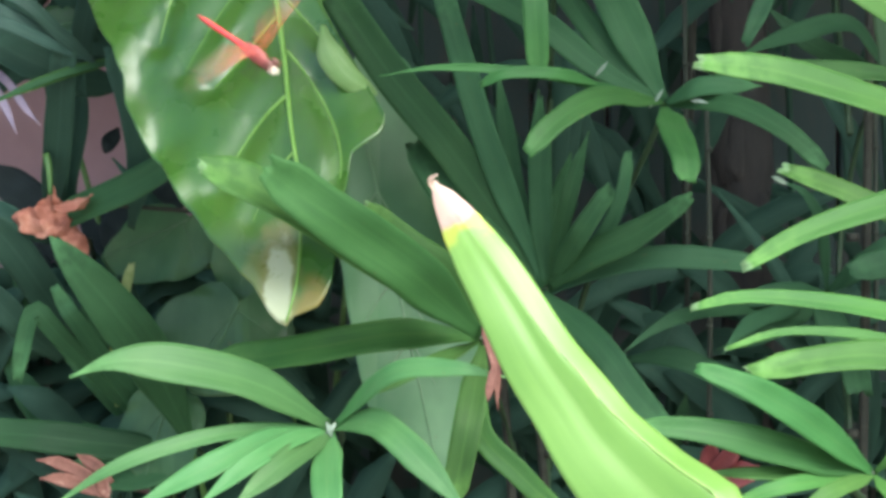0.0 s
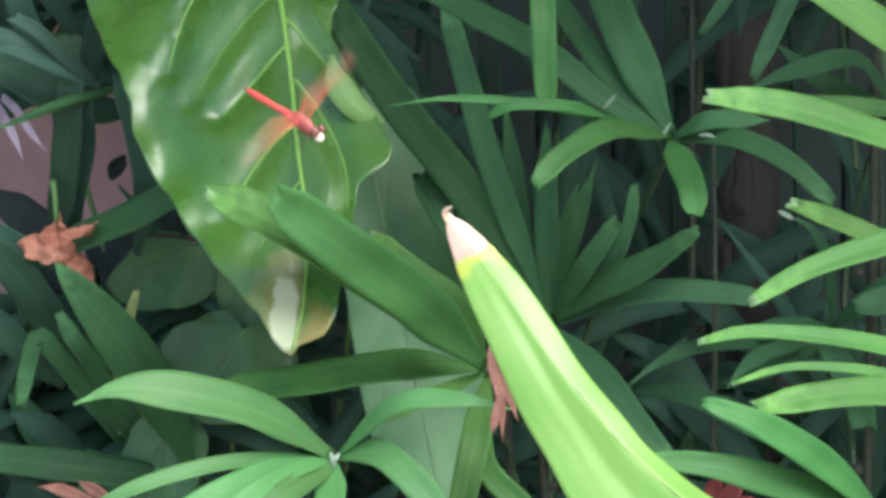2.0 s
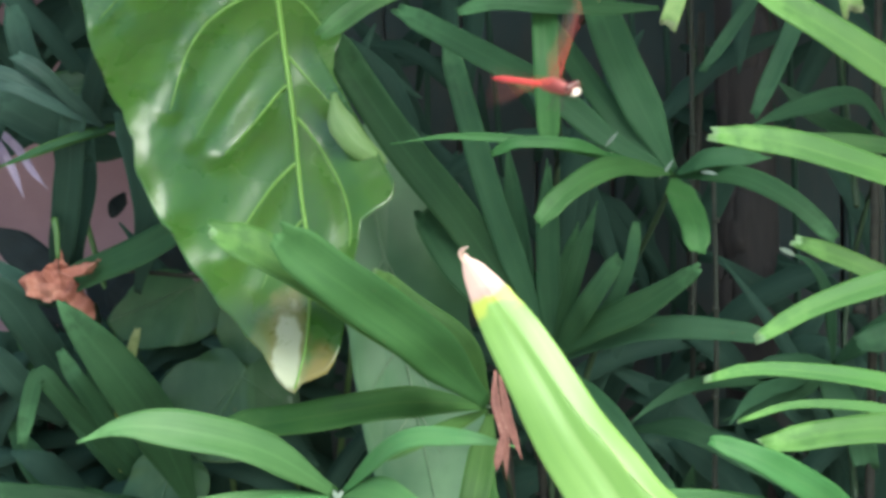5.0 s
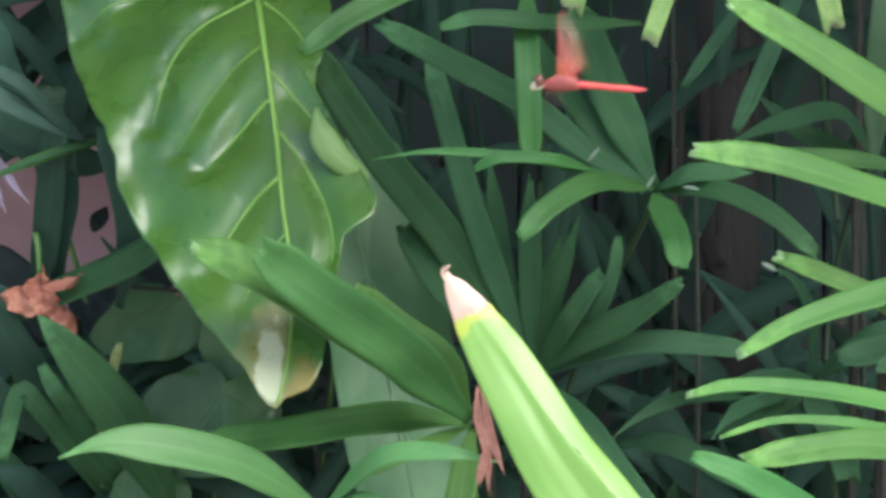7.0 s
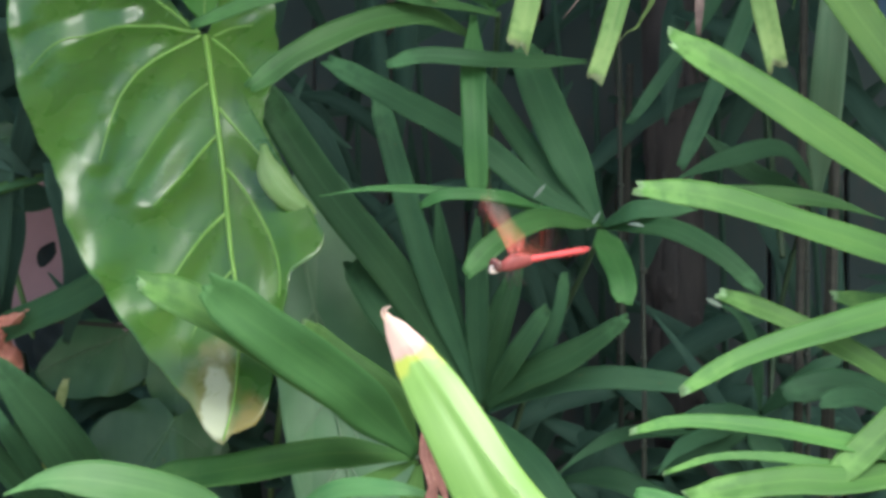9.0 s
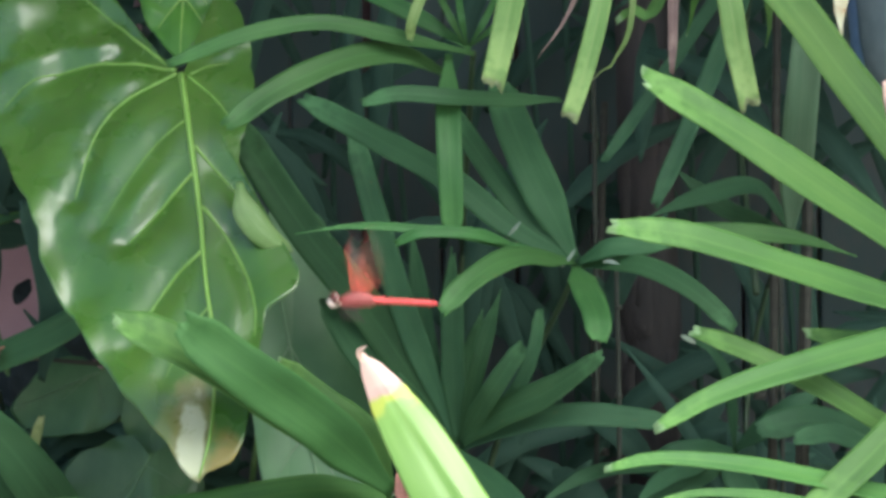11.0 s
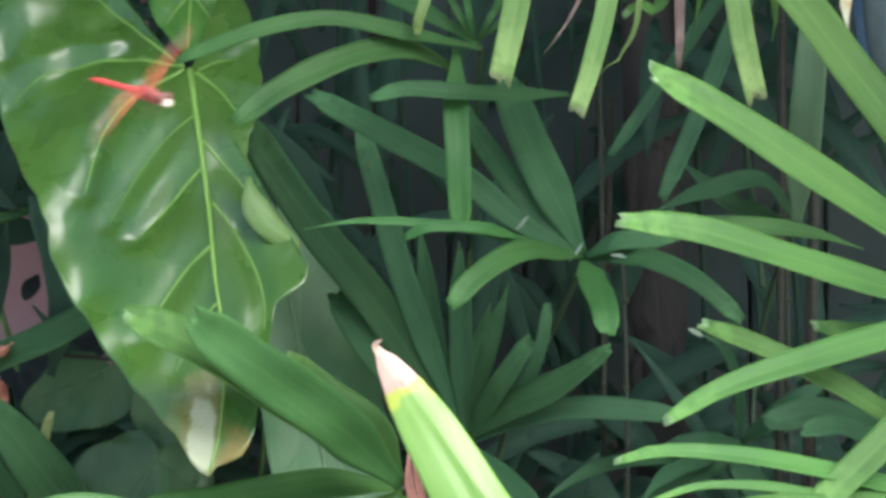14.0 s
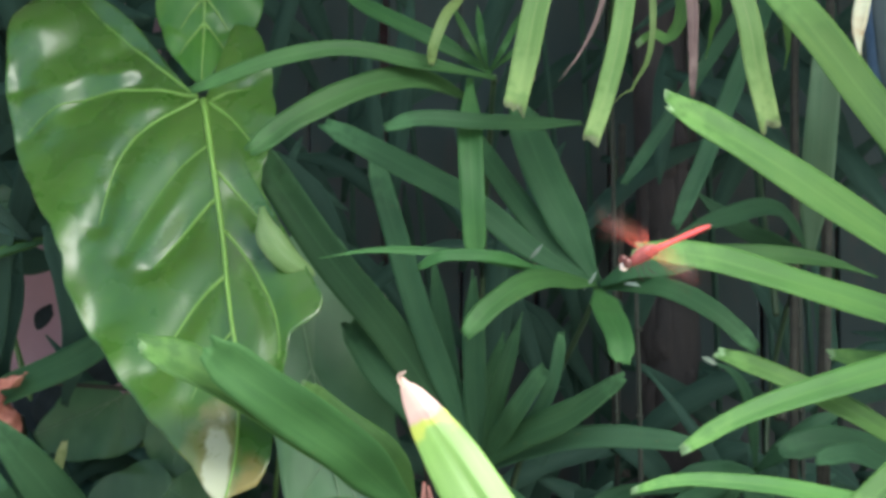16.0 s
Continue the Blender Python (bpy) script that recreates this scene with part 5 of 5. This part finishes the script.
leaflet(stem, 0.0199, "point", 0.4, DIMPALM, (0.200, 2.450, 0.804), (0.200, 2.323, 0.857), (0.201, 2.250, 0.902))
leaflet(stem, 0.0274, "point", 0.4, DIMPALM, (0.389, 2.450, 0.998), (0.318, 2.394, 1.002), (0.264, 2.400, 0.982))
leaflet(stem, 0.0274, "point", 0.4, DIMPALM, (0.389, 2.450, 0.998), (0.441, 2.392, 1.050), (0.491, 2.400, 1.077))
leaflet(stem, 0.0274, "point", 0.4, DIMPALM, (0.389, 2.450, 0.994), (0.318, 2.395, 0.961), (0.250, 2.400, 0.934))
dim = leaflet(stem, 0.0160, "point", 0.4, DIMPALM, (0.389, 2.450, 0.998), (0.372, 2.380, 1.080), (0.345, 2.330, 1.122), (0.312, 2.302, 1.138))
part("withered_end", blade_mesh(bmesh.new(), [(0.321, 2.304, 1.134), (0.311, 2.298, 1.139), (0.302, 2.298, 1.143)], 0.0060, "point", 0.4, 0.4, 8, 4, 0.0008, 63), SHEATH, dim, "small whitish withered leaf end", (0.321, 2.304, 1.134))
plant = palm("lady_palm", 0.25, 2.7, "lady palm with pale hanging leaflets with dry ends", 1, 1.45)
for cx, cy, top in ((0.234, 2.62, 1.60), (0.252, 2.50, 1.235), (0.475, 2.60, 1.40)):
    cane = tube(bmesh.new(), [(cx - 0.012, cy, -0.02), (cx - 0.004, cy, 0.7), (cx, cy, 1.0), (cx - 0.004, cy, top)], 0.0042, 0.0030, 20, 8)
    for k in range(9):
        z = 0.62 + 0.11 * k
        if z < top - 0.05:
            tube(cane, [(cx - 0.001, cy, z), (cx - 0.001, cy, z + 0.003), (cx - 0.001, cy, z + 0.006)], 0.0048, 0.0043, 2, 8)
    part("cane", cane, OLIVE, plant, "slender olive ringed cane", (cx, cy, 0))
stem = frond(plant, (0.212, 2.120, 1.741))
leaflet(stem, 0.0301, "ragged", 0.3, PALE, (0.207, 2.100, 1.735), (0.139, 2.042, 1.627), (0.102, 2.009, 1.522), (0.086, 2.001, 1.452), (0.074, 2.000, 1.401))
leaflet(stem, 0.0232, "ragged", 0.3, PALE, (0.209, 2.100, 1.735), (0.201, 2.041, 1.603), (0.186, 2.010, 1.493), (0.169, 2.002, 1.423), (0.151, 2.000, 1.367))
leaflet(stem, 0.0278, "ragged", 0.3, PALE, (0.213, 2.100, 1.735), (0.269, 2.047, 1.634), (0.309, 2.010, 1.516), (0.322, 2.002, 1.441), (0.335, 2.000, 1.380))
leaflet(stem, 0.0070, "point", 0.3, DRY, (0.207, 2.100, 1.735), (0.192, 2.045, 1.616), (0.166, 2.020, 1.512), (0.146, 2.018, 1.466), (0.121, 2.020, 1.432))
leaflet(stem, 0.0163, "taper", 0.3, DRY, (0.211, 2.100, 1.735), (0.234, 2.050, 1.628), (0.257, 2.022, 1.530), (0.259, 2.018, 1.460), (0.258, 2.020, 1.416))
leaflet(stem, 0.0153, "blunt", 0.6, PALM, (0.216, 2.100, 1.732), (0.250, 2.041, 1.533), (0.239, 2.044, 1.481), (0.221, 2.047, 1.486), (0.204, 2.050, 1.473))
leaflet(stem, 0.0082, "point", 0.6, PALE, (0.213, 2.100, 1.734), (0.221, 2.041, 1.498), (0.202, 2.046, 1.433), (0.191, 2.048, 1.424), (0.180, 2.050, 1.413))
leaflet(stem, 0.0161, "point", 0.3, PALM, (0.215, 2.120, 1.741), (0.303, 2.191, 1.557), (0.308, 2.226, 1.512), (0.304, 2.250, 1.483))
leaflet(stem, 0.0210, "point", 0.3, PALM, (0.215, 2.120, 1.741), (0.368, 2.184, 1.569), (0.394, 2.226, 1.505), (0.394, 2.250, 1.470))

FLIGHT = [
    (0, (-0.0816, 0.7892, 1.2174), (-0.1154, 0.8108, 1.2405), 18),
    (0.2, (-0.0654, 0.7881, 1.2079), (-0.1003, 0.8119, 1.2267), 18),
    (0.3, (-0.0605, 0.7885, 1.2049), (-0.0975, 0.8115, 1.2204), 18),
    (0.5, (-0.0528, 0.7857, 1.2043), (-0.0892, 0.8143, 1.2060), 10),
    (0.7, (-0.0491, 0.7861, 1.2044), (-0.0860, 0.8139, 1.2015), 18),
    (0.8, (-0.0497, 0.7859, 1.2051), (-0.0864, 0.8141, 1.2022), 18),
    (1, (-0.0561, 0.7851, 1.2069), (-0.0915, 0.8149, 1.2077), 8),
    (1.2, (-0.0622, 0.7872, 1.2123), (-0.1005, 0.8128, 1.2166), 18),
    (1.3, (-0.0655, 0.7886, 1.2138), (-0.1045, 0.8114, 1.2240), 18),
    (1.5, (-0.0713, 0.7875, 1.2128), (-0.1055, 0.8125, 1.2315), 18),
    (1.7, (-0.0730, 0.7885, 1.2090), (-0.1040, 0.8115, 1.2346), 18),
    (1.8, (-0.0726, 0.7891, 1.2080), (-0.1057, 0.8109, 1.2319), 18),
    (2, (-0.0701, 0.7878, 1.2034), (-0.1041, 0.8122, 1.2233), 18),
    (2.2, (-0.0633, 0.7898, 1.1933), (-0.1005, 0.8102, 1.2119), 30),
    (2.3, (-0.0575, 0.7926, 1.1909), (-0.0975, 0.8074, 1.2089), 20),
    (2.5, (-0.0465, 0.7871, 1.1924), (-0.0839, 0.8129, 1.2015), 0),
    (2.7, (-0.0371, 0.7887, 1.1988), (-0.0768, 0.8113, 1.2065), 20),
    (2.8, (-0.0371, 0.7885, 1.2029), (-0.0762, 0.8115, 1.2126), 30),
    (3, (-0.0386, 0.7871, 1.2110), (-0.0747, 0.8129, 1.2243), 18),
    (3.2, (-0.0380, 0.7902, 1.2129), (-0.0731, 0.8098, 1.2358), 18),
    (3.3, (-0.0403, 0.7898, 1.2133), (-0.0737, 0.8102, 1.2380), 18),
    (3.5, (-0.0408, 0.7886, 1.2125), (-0.0715, 0.8114, 1.2386), 18),
    (3.7, (-0.0392, 0.7904, 1.2113), (-0.0743, 0.8096, 1.2346), 18),
    (3.8, (-0.0380, 0.7899, 1.2096), (-0.0729, 0.8101, 1.2325), 18),
    (4, (-0.0363, 0.7879, 1.2014), (-0.0705, 0.8121, 1.2210), 18),
    (4.2, (-0.0348, 0.7833, 1.2050), (-0.0634, 0.8167, 1.2203), 18),
    (4.9, (0.0144, 0.7854, 1.2336), (-0.0210, 0.8146, 1.2407), 30),
    (5.4, (0.0477, 0.7770, 1.2524), (0.0431, 0.8230, 1.2570), 0),
    (5.9, (0.0804, 0.7837, 1.2662), (0.1129, 0.8163, 1.2732), -10),
    (6.3, (0.0797, 0.8000, 1.2568), (0.1253, 0.8000, 1.2663), -20),
    (6.4, (0.0689, 0.7998, 1.2571), (0.1148, 0.8002, 1.2632), -19),
    (6.5, (0.0573, 0.8000, 1.2577), (0.1038, 0.8000, 1.2613), -18),
    (6.6, (0.0462, 0.8000, 1.2572), (0.0933, 0.8000, 1.2584), -17),
    (6.8, (0.0252, 0.8000, 1.2556), (0.0719, 0.8000, 1.2523), -16),
    (7, (0.0099, 0.7984, 1.2490), (0.0560, 0.8016, 1.2460), -15),
    (7.2, (0.0027, 0.7924, 1.2418), (0.0462, 0.8076, 1.2462), -17),
    (7.3, (0.0007, 0.7973, 1.2409), (0.0466, 0.8027, 1.2443), -18),
    (7.5, (0.0074, 0.7976, 1.2381), (0.0534, 0.8024, 1.2414), -20),
    (7.7, (0.0121, 0.8000, 1.2339), (0.0576, 0.8000, 1.2438), -22),
    (7.8, (0.0152, 0.7981, 1.2318), (0.0598, 0.8019, 1.2436), -23),
    (8, (0.0223, 0.7955, 1.2237), (0.0632, 0.8045, 1.2434), -25),
    (8.2, (0.0243, 0.7940, 1.2192), (0.0632, 0.8060, 1.2413), -32),
    (8.3, (0.0254, 0.7936, 1.2154), (0.0632, 0.8064, 1.2388), -35),
    (8.5, (0.0285, 0.7918, 1.2082), (0.0663, 0.8082, 1.2293), -42),
    (8.7, (0.0258, 0.7930, 1.2010), (0.0657, 0.8070, 1.2200), -32),
    (8.8, (0.0219, 0.7972, 1.1959), (0.0647, 0.8028, 1.2126), -28),
    (9, (0.0179, 0.7906, 1.1926), (0.0595, 0.8094, 1.2002), -18),
    (9.2, (0.0072, 0.7907, 1.1888), (0.0495, 0.8093, 1.1915), -19),
    (9.3, (0.0028, 0.7896, 1.1846), (0.0439, 0.8104, 1.1886), -19),
    (9.5, (-0.0046, 0.7904, 1.1837), (0.0376, 0.8096, 1.1849), -20),
    (9.7, (-0.0159, 0.7928, 1.1837), (0.0281, 0.8072, 1.1823), -20),
    (10, (-0.0224, 0.7906, 1.1795), (0.0199, 0.8094, 1.1788), -20),
    (10.2, (-0.0217, 0.7887, 1.1783), (0.0183, 0.8113, 1.1854), -20),
    (10.7, (-0.0283, 0.7952, 1.1794), (0.0170, 0.8048, 1.1842), 4),
    (11.2, (-0.0543, 0.7952, 1.2142), (-0.0090, 0.8048, 1.2094), 0),
    (11.7, (-0.1636, 0.7927, 1.2443), (-0.1197, 0.8073, 1.2394), 0),
    (12.3, (-0.3403, 0.7861, 1.2618), (-0.3031, 0.8140, 1.2618), 0),
    (12.7, (-0.3640, 0.7769, 1.2718), (-0.3594, 0.8231, 1.2718), 0),
    (13.2, (-0.3141, 0.7848, 1.2818), (-0.3493, 0.8152, 1.2818), 30),
    (13.7, (-0.1579, 0.7825, 1.2809), (-0.1875, 0.8175, 1.2890), 18),
    (13.8, (-0.1394, 0.7871, 1.2776), (-0.1765, 0.8129, 1.2879), 18),
    (13.9, (-0.1220, 0.7868, 1.2764), (-0.1586, 0.8132, 1.2869), 18),
    (14, (-0.1057, 0.7871, 1.2739), (-0.1422, 0.8129, 1.2862), 18),
    (14.2, (-0.0815, 0.7842, 1.2742), (-0.1134, 0.8158, 1.2856), 18),
    (14.3, (-0.0642, 0.7840, 1.2734), (-0.0969, 0.8160, 1.2810), 18),
    (14.5, (-0.0415, 0.7843, 1.2664), (-0.0729, 0.8157, 1.2794), 18),
    (14.7, (-0.0197, 0.7840, 1.2594), (-0.0500, 0.8160, 1.2736), 18),
    (14.8, (-0.0113, 0.7831, 1.2538), (-0.0385, 0.8169, 1.2703), 18),
    (15, (0.0164, 0.7830, 1.2467), (-0.0103, 0.8170, 1.2634), 18),
    (15.2, (0.0323, 0.7787, 1.2391), (0.0168, 0.8213, 1.2485), 17),
    (15.25, (0.0358, 0.7775, 1.2395), (0.0378, 0.8225, 1.2490), 0),
    (15.3, (0.0395, 0.7849, 1.2369), (0.0732, 0.8151, 1.2467), 0),
    (15.5, (0.0503, 0.7867, 1.2308), (0.0821, 0.8133, 1.2514), -15),
    (15.7, (0.0586, 0.7854, 1.2318), (0.0913, 0.8146, 1.2466), -18),
    (15.8, (0.0618, 0.7872, 1.2259), (0.0967, 0.8128, 1.2424), -20),
    (16, (0.0640, 0.7920, 1.2195), (0.1039, 0.8080, 1.2369), -25),
]

# ---- the dragonfly ----
RED = plain_material("red_chitin", [(0.3, (0.40, 0.022, 0.024)), (0.7, (0.50, 0.052, 0.050))], 300, 0.6, 0.15, None, 0.0002)
PINKISH = plain_material("thorax_chitin", [(0.3, (0.13, 0.020, 0.018)), (0.7, (0.27, 0.055, 0.046))], 120, 0.6, 0.15, None, 0.0002)
DARKEYE = plain_material("eye", [(0.3, (0.05, 0.015, 0.012)), (0.7, (0.13, 0.04, 0.03))], 200, 0.12, 0.02)
FACE = plain_material("pale_face", [(0.3, (0.60, 0.48, 0.40)), (0.7, (0.78, 0.70, 0.60))], 200, 0.35, 0.1)
LEG = plain_material("dark_leg", [(0.3, (0.02, 0.015, 0.012)), (0.7, (0.05, 0.03, 0.025))], 200, 0.5)


def wing_material():
    m, nodes, links, bsdf = material("wing_membrane")
    uv = nodes.new("ShaderNodeTexCoord").outputs["UV"]
    sep = nodes.new("ShaderNodeSeparateXYZ")
    links.new(uv, sep.inputs[0])
    base = ramp(nodes, [(0.0, (0.58, 0.07, 0.05)), (0.45, (0.55, 0.17, 0.10)), (0.8, (0.42, 0.32, 0.28))])
    links.new(sep.outputs[1], base.inputs[0])
    links.new(base.outputs[0], bsdf.inputs["Base Color"])
    bsdf.inputs["Roughness"].default_value = 0.25
    cells = nodes.new("ShaderNodeTexVoronoi")
    cells.feature = "DISTANCE_TO_EDGE"
    cells.inputs["Scale"].default_value = 26
    mp = nodes.new("ShaderNodeMapping")
    mp.inputs["Scale"].default_value = (0.5, 1.6, 1)
    links.new(uv, mp.inputs[0])
    links.new(mp.outputs[0], cells.inputs["Vector"])
    vein = ramp(nodes, [(0.02, (1, 1, 1)), (0.06, (0.0, 0.0, 0.0))])
    links.new(cells.outputs["Distance"], vein.inputs[0])
    fade = ramp(nodes, [(0.0, (0.32, 0.32, 0.32)), (0.35, (0.10, 0.10, 0.10)), (0.85, (0.025, 0.025, 0.025))])
    links.new(sep.outputs[1], fade.inputs[0])
    alpha = math_node(nodes, links, "MAXIMUM", fade.outputs[0], math_node(nodes, links, "MULTIPLY", vein.outputs[0], 0.11))
    links.new(alpha, bsdf.inputs["Alpha"])
    return m


WING = wing_material()


def lathe(bm, rows, sides=12):
    """Rings along x: rows of x, centre z, half width, half height."""
    rings = []
    for x, z, w, h in rows:
        rings.append([bm.verts.new((x, w * math.cos(k * 6.2832 / sides), z + h * math.sin(k * 6.2832 / sides))) for k in range(sides)])
    for i in range(len(rings) - 1):
        for k in range(sides):
            bm.faces.new((rings[i][k], rings[i + 1][k], rings[i + 1][(k + 1) % sides], rings[i][(k + 1) % sides]))
    bm.faces.new(rings[0])
    bm.faces.new(rings[-1][::-1])
    bmesh.ops.recalc_face_normals(bm, faces=bm.faces)
    return bm


def wing_mesh(sign, length, chord, back):
    """A wing that reaches out along y; its chord lies along x."""
    bm = bmesh.new()
    uv = bm.loops.layers.uv.verify()
    n, m, grid, where = 14, 5, [], {}
    for i in range(n + 1):
        s = i / n
        lead = 0.10 * chord * math.sin(s * 2.2) - 0.25 * chord * smooth((s - 0.8) / 0.2)
        c = chord * (0.35 + 0.65 * smooth(s / back)) * max(0.10, math.sqrt(max(0.0, 1 - smooth((s - 0.62) / 0.38) ** 2)))
        row = []
        for j in range(m + 1):
            v = bm.verts.new((lead - c * j / m, sign * s * length, 0.0006 * math.sin(j * 2.4) + 0.0012 * s))
            where[v] = (j / m, s)
            row.append(v)
        grid.append(row)
    for i in range(n):
        for j in range(m):
            f = bm.faces.new((grid[i][j], grid[i + 1][j], grid[i + 1][j + 1], grid[i][j + 1]))
            for loop in f.loops:
                loop[uv].uv = where[loop.vert]
    # the thick front vein
    tube(bm, [grid[i][0].co.copy() for i in range(0, n + 1, 2)], 0.0003, 0.00015, 14, 5)
    return bm


def dragonfly():
    ob = thing("dragonfly", (0, 0, 0), "small red dragonfly with reddish see-through wings, flying", "dragonfly")
    seg = []
    for i in range(25):
        s = i / 24
        x = -0.002 - 0.0275 * s
        w = 0.0018 * (1 - 0.30 * s) * (1 - 0.18 * math.exp(-((s - 0.35) / 0.2) ** 2)) * (1 - 0.35 * smooth((s - 0.85) / 0.15)) * (0.93 + 0.07 * math.cos(s * 56.5))
        seg.append((x, 0.0004 - 0.0006 * s, w, w * 0.85))
    part("abdomen", lathe(bmesh.new(), seg), RED, ob, "long slim red segmented abdomen")
    part("thorax", lathe(bmesh.new(), [(-0.004, 0, .0012, .0014), (-0.002, .0004, .0022, .0025), (0.002, .0006, .0028, .0033), (0.006, .0002, .0027, .0031), (0.0095, -.0006, .0018, .0020), (0.0105, -.0008, .0009, .0010)]), PINKISH, ob, "stout pinkish red thorax")
    head = part("head", lathe(bmesh.new(), [(0.0102, -.0006, .0010, .0010), (0.0115, -.0004, .0026, .0020), (0.0130, -.0006, .0027, .0021), (0.0144, -.0012, .0018, .0015), (0.0151, -.0015, .0008, .0008)]), FACE, ob, "pale face")
    for sign in (1, -1):
        bm = bmesh.new()
        bmesh.ops.create_uvsphere(bm, u_segments=14, v_segments=10, radius=0.0022)
        bmesh.ops.scale(bm, vec=(0.9, 1.0, 1.1), verts=bm.verts)
        bmesh.ops.translate(bm, verts=bm.verts, vec=(0.0124, sign * 0.0016, 0.0006))
        part("eye", bm, DARKEYE, head, "dark shiny compound eye")
    for k, x in enumerate((0.0075, 0.0050, 0.0025)):
        for sign in (1, -1):
            bm = tube(bmesh.new(), [(x, sign * .0015, -.0028), (x + .002, sign * .0040, -.0045), (x + .0005 - .001 * k, sign * .0045, -.0085)], .0003, .00015, 6, 5)
            part("leg", bm, LEG, ob, "thin dark leg")
    part("appendage", lathe(bmesh.new(), [(-0.0293, -.0002, .0007, .0006), (-0.0305, -.0002, .0005, .0004), (-0.0312, -.0002, .0002, .0002)], 8), LEG, ob, "dark tail end")
    wings = []
    for name, x, length, chord, back in (("fore_wing", 0.0050, 0.033, 0.0068, 0.55), ("hind_wing", 0.0010, 0.031, 0.0086, 0.25)):
        for sign in (1, -1):
            w = part(name, wing_mesh(sign, length, chord, back), WING, ob, "clear wing, red towards its root")
            w.location = (x, sign * 0.0018, 0.0032)
            wings.append((w, sign, x))
    return ob, wings


DRAGONFLY, WINGS = dragonfly()


def heading(head, tail, bank):
    """The pose of the body whose head and tail lie at these places."""
    h, t = Vector(head), Vector(tail)
    fx = (h - t).normalized()
    fy = Vector((0, 0, 1)).cross(fx).normalized()
    fz = fx.cross(fy)
    turn = Matrix((fx, fy, fz)).transposed().to_4x4() @ Matrix.Rotation(radians(bank), 4, "X")
    return Matrix.Translation(t + fx * 0.0305) @ turn


def motions():
    walk(DRAGONFLY, [(t, heading(h, q, bank)) for t, h, q, bank in FLIGHT])
    # wing beats: up and down about the mean angle of each moment
    spread = [(0.0, 40, -20), (0.5, 40, 25), (1.0, 20, 10), (1.2, 50, 25), (1.5, 40, 36), (1.7, 30, -25), (2.0, 35, -30), (2.2, 45, 20), (2.5, 10, 5), (2.8, 50, -20), (3.0, 50, -10), (3.2, 45, 15), (3.5, 42, 0), (3.7, 50, 20), (3.9, 45, -15), (4.2, 40, 0), (6.3, 36, 32), (7.0, 38, 34), (7.5, 6, 2), (8.0, 24, 18), (8.5, 12, 8), (9.0, 26, 22), (9.5, 22, 18), (10.0, 38, 32), (12.0, 30, 30), (13.7, 30, -10), (14.0, 30, -35), (14.3, 45, 20), (14.5, 35, 0), (14.8, 40, 10), (15.0, 45, 25), (15.2, 40, 12), (15.5, 20, 12), (15.8, 44, 40), (16.0, -8, -10)]
    at = [r[0] for r in spread]
    for n, (w, sign, x) in enumerate(WINGS):
        rows = []
        for k in range(0, 481):
            t = k / 30
            mean = float(np.interp(t, at, [r[1] if sign > 0 else r[2] for r in spread]))
            beat = 26 * math.sin(2.0944 * k + (0.0 if n < 2 else 0.6))
            a = mean + beat + (6 if n < 2 else -6)
            rows.append((t, pose(x, sign * 0.0018, 0.0032, sign * a, 0, sign * (6 if n < 2 else -10))))
        walk(w, rows)


motions()
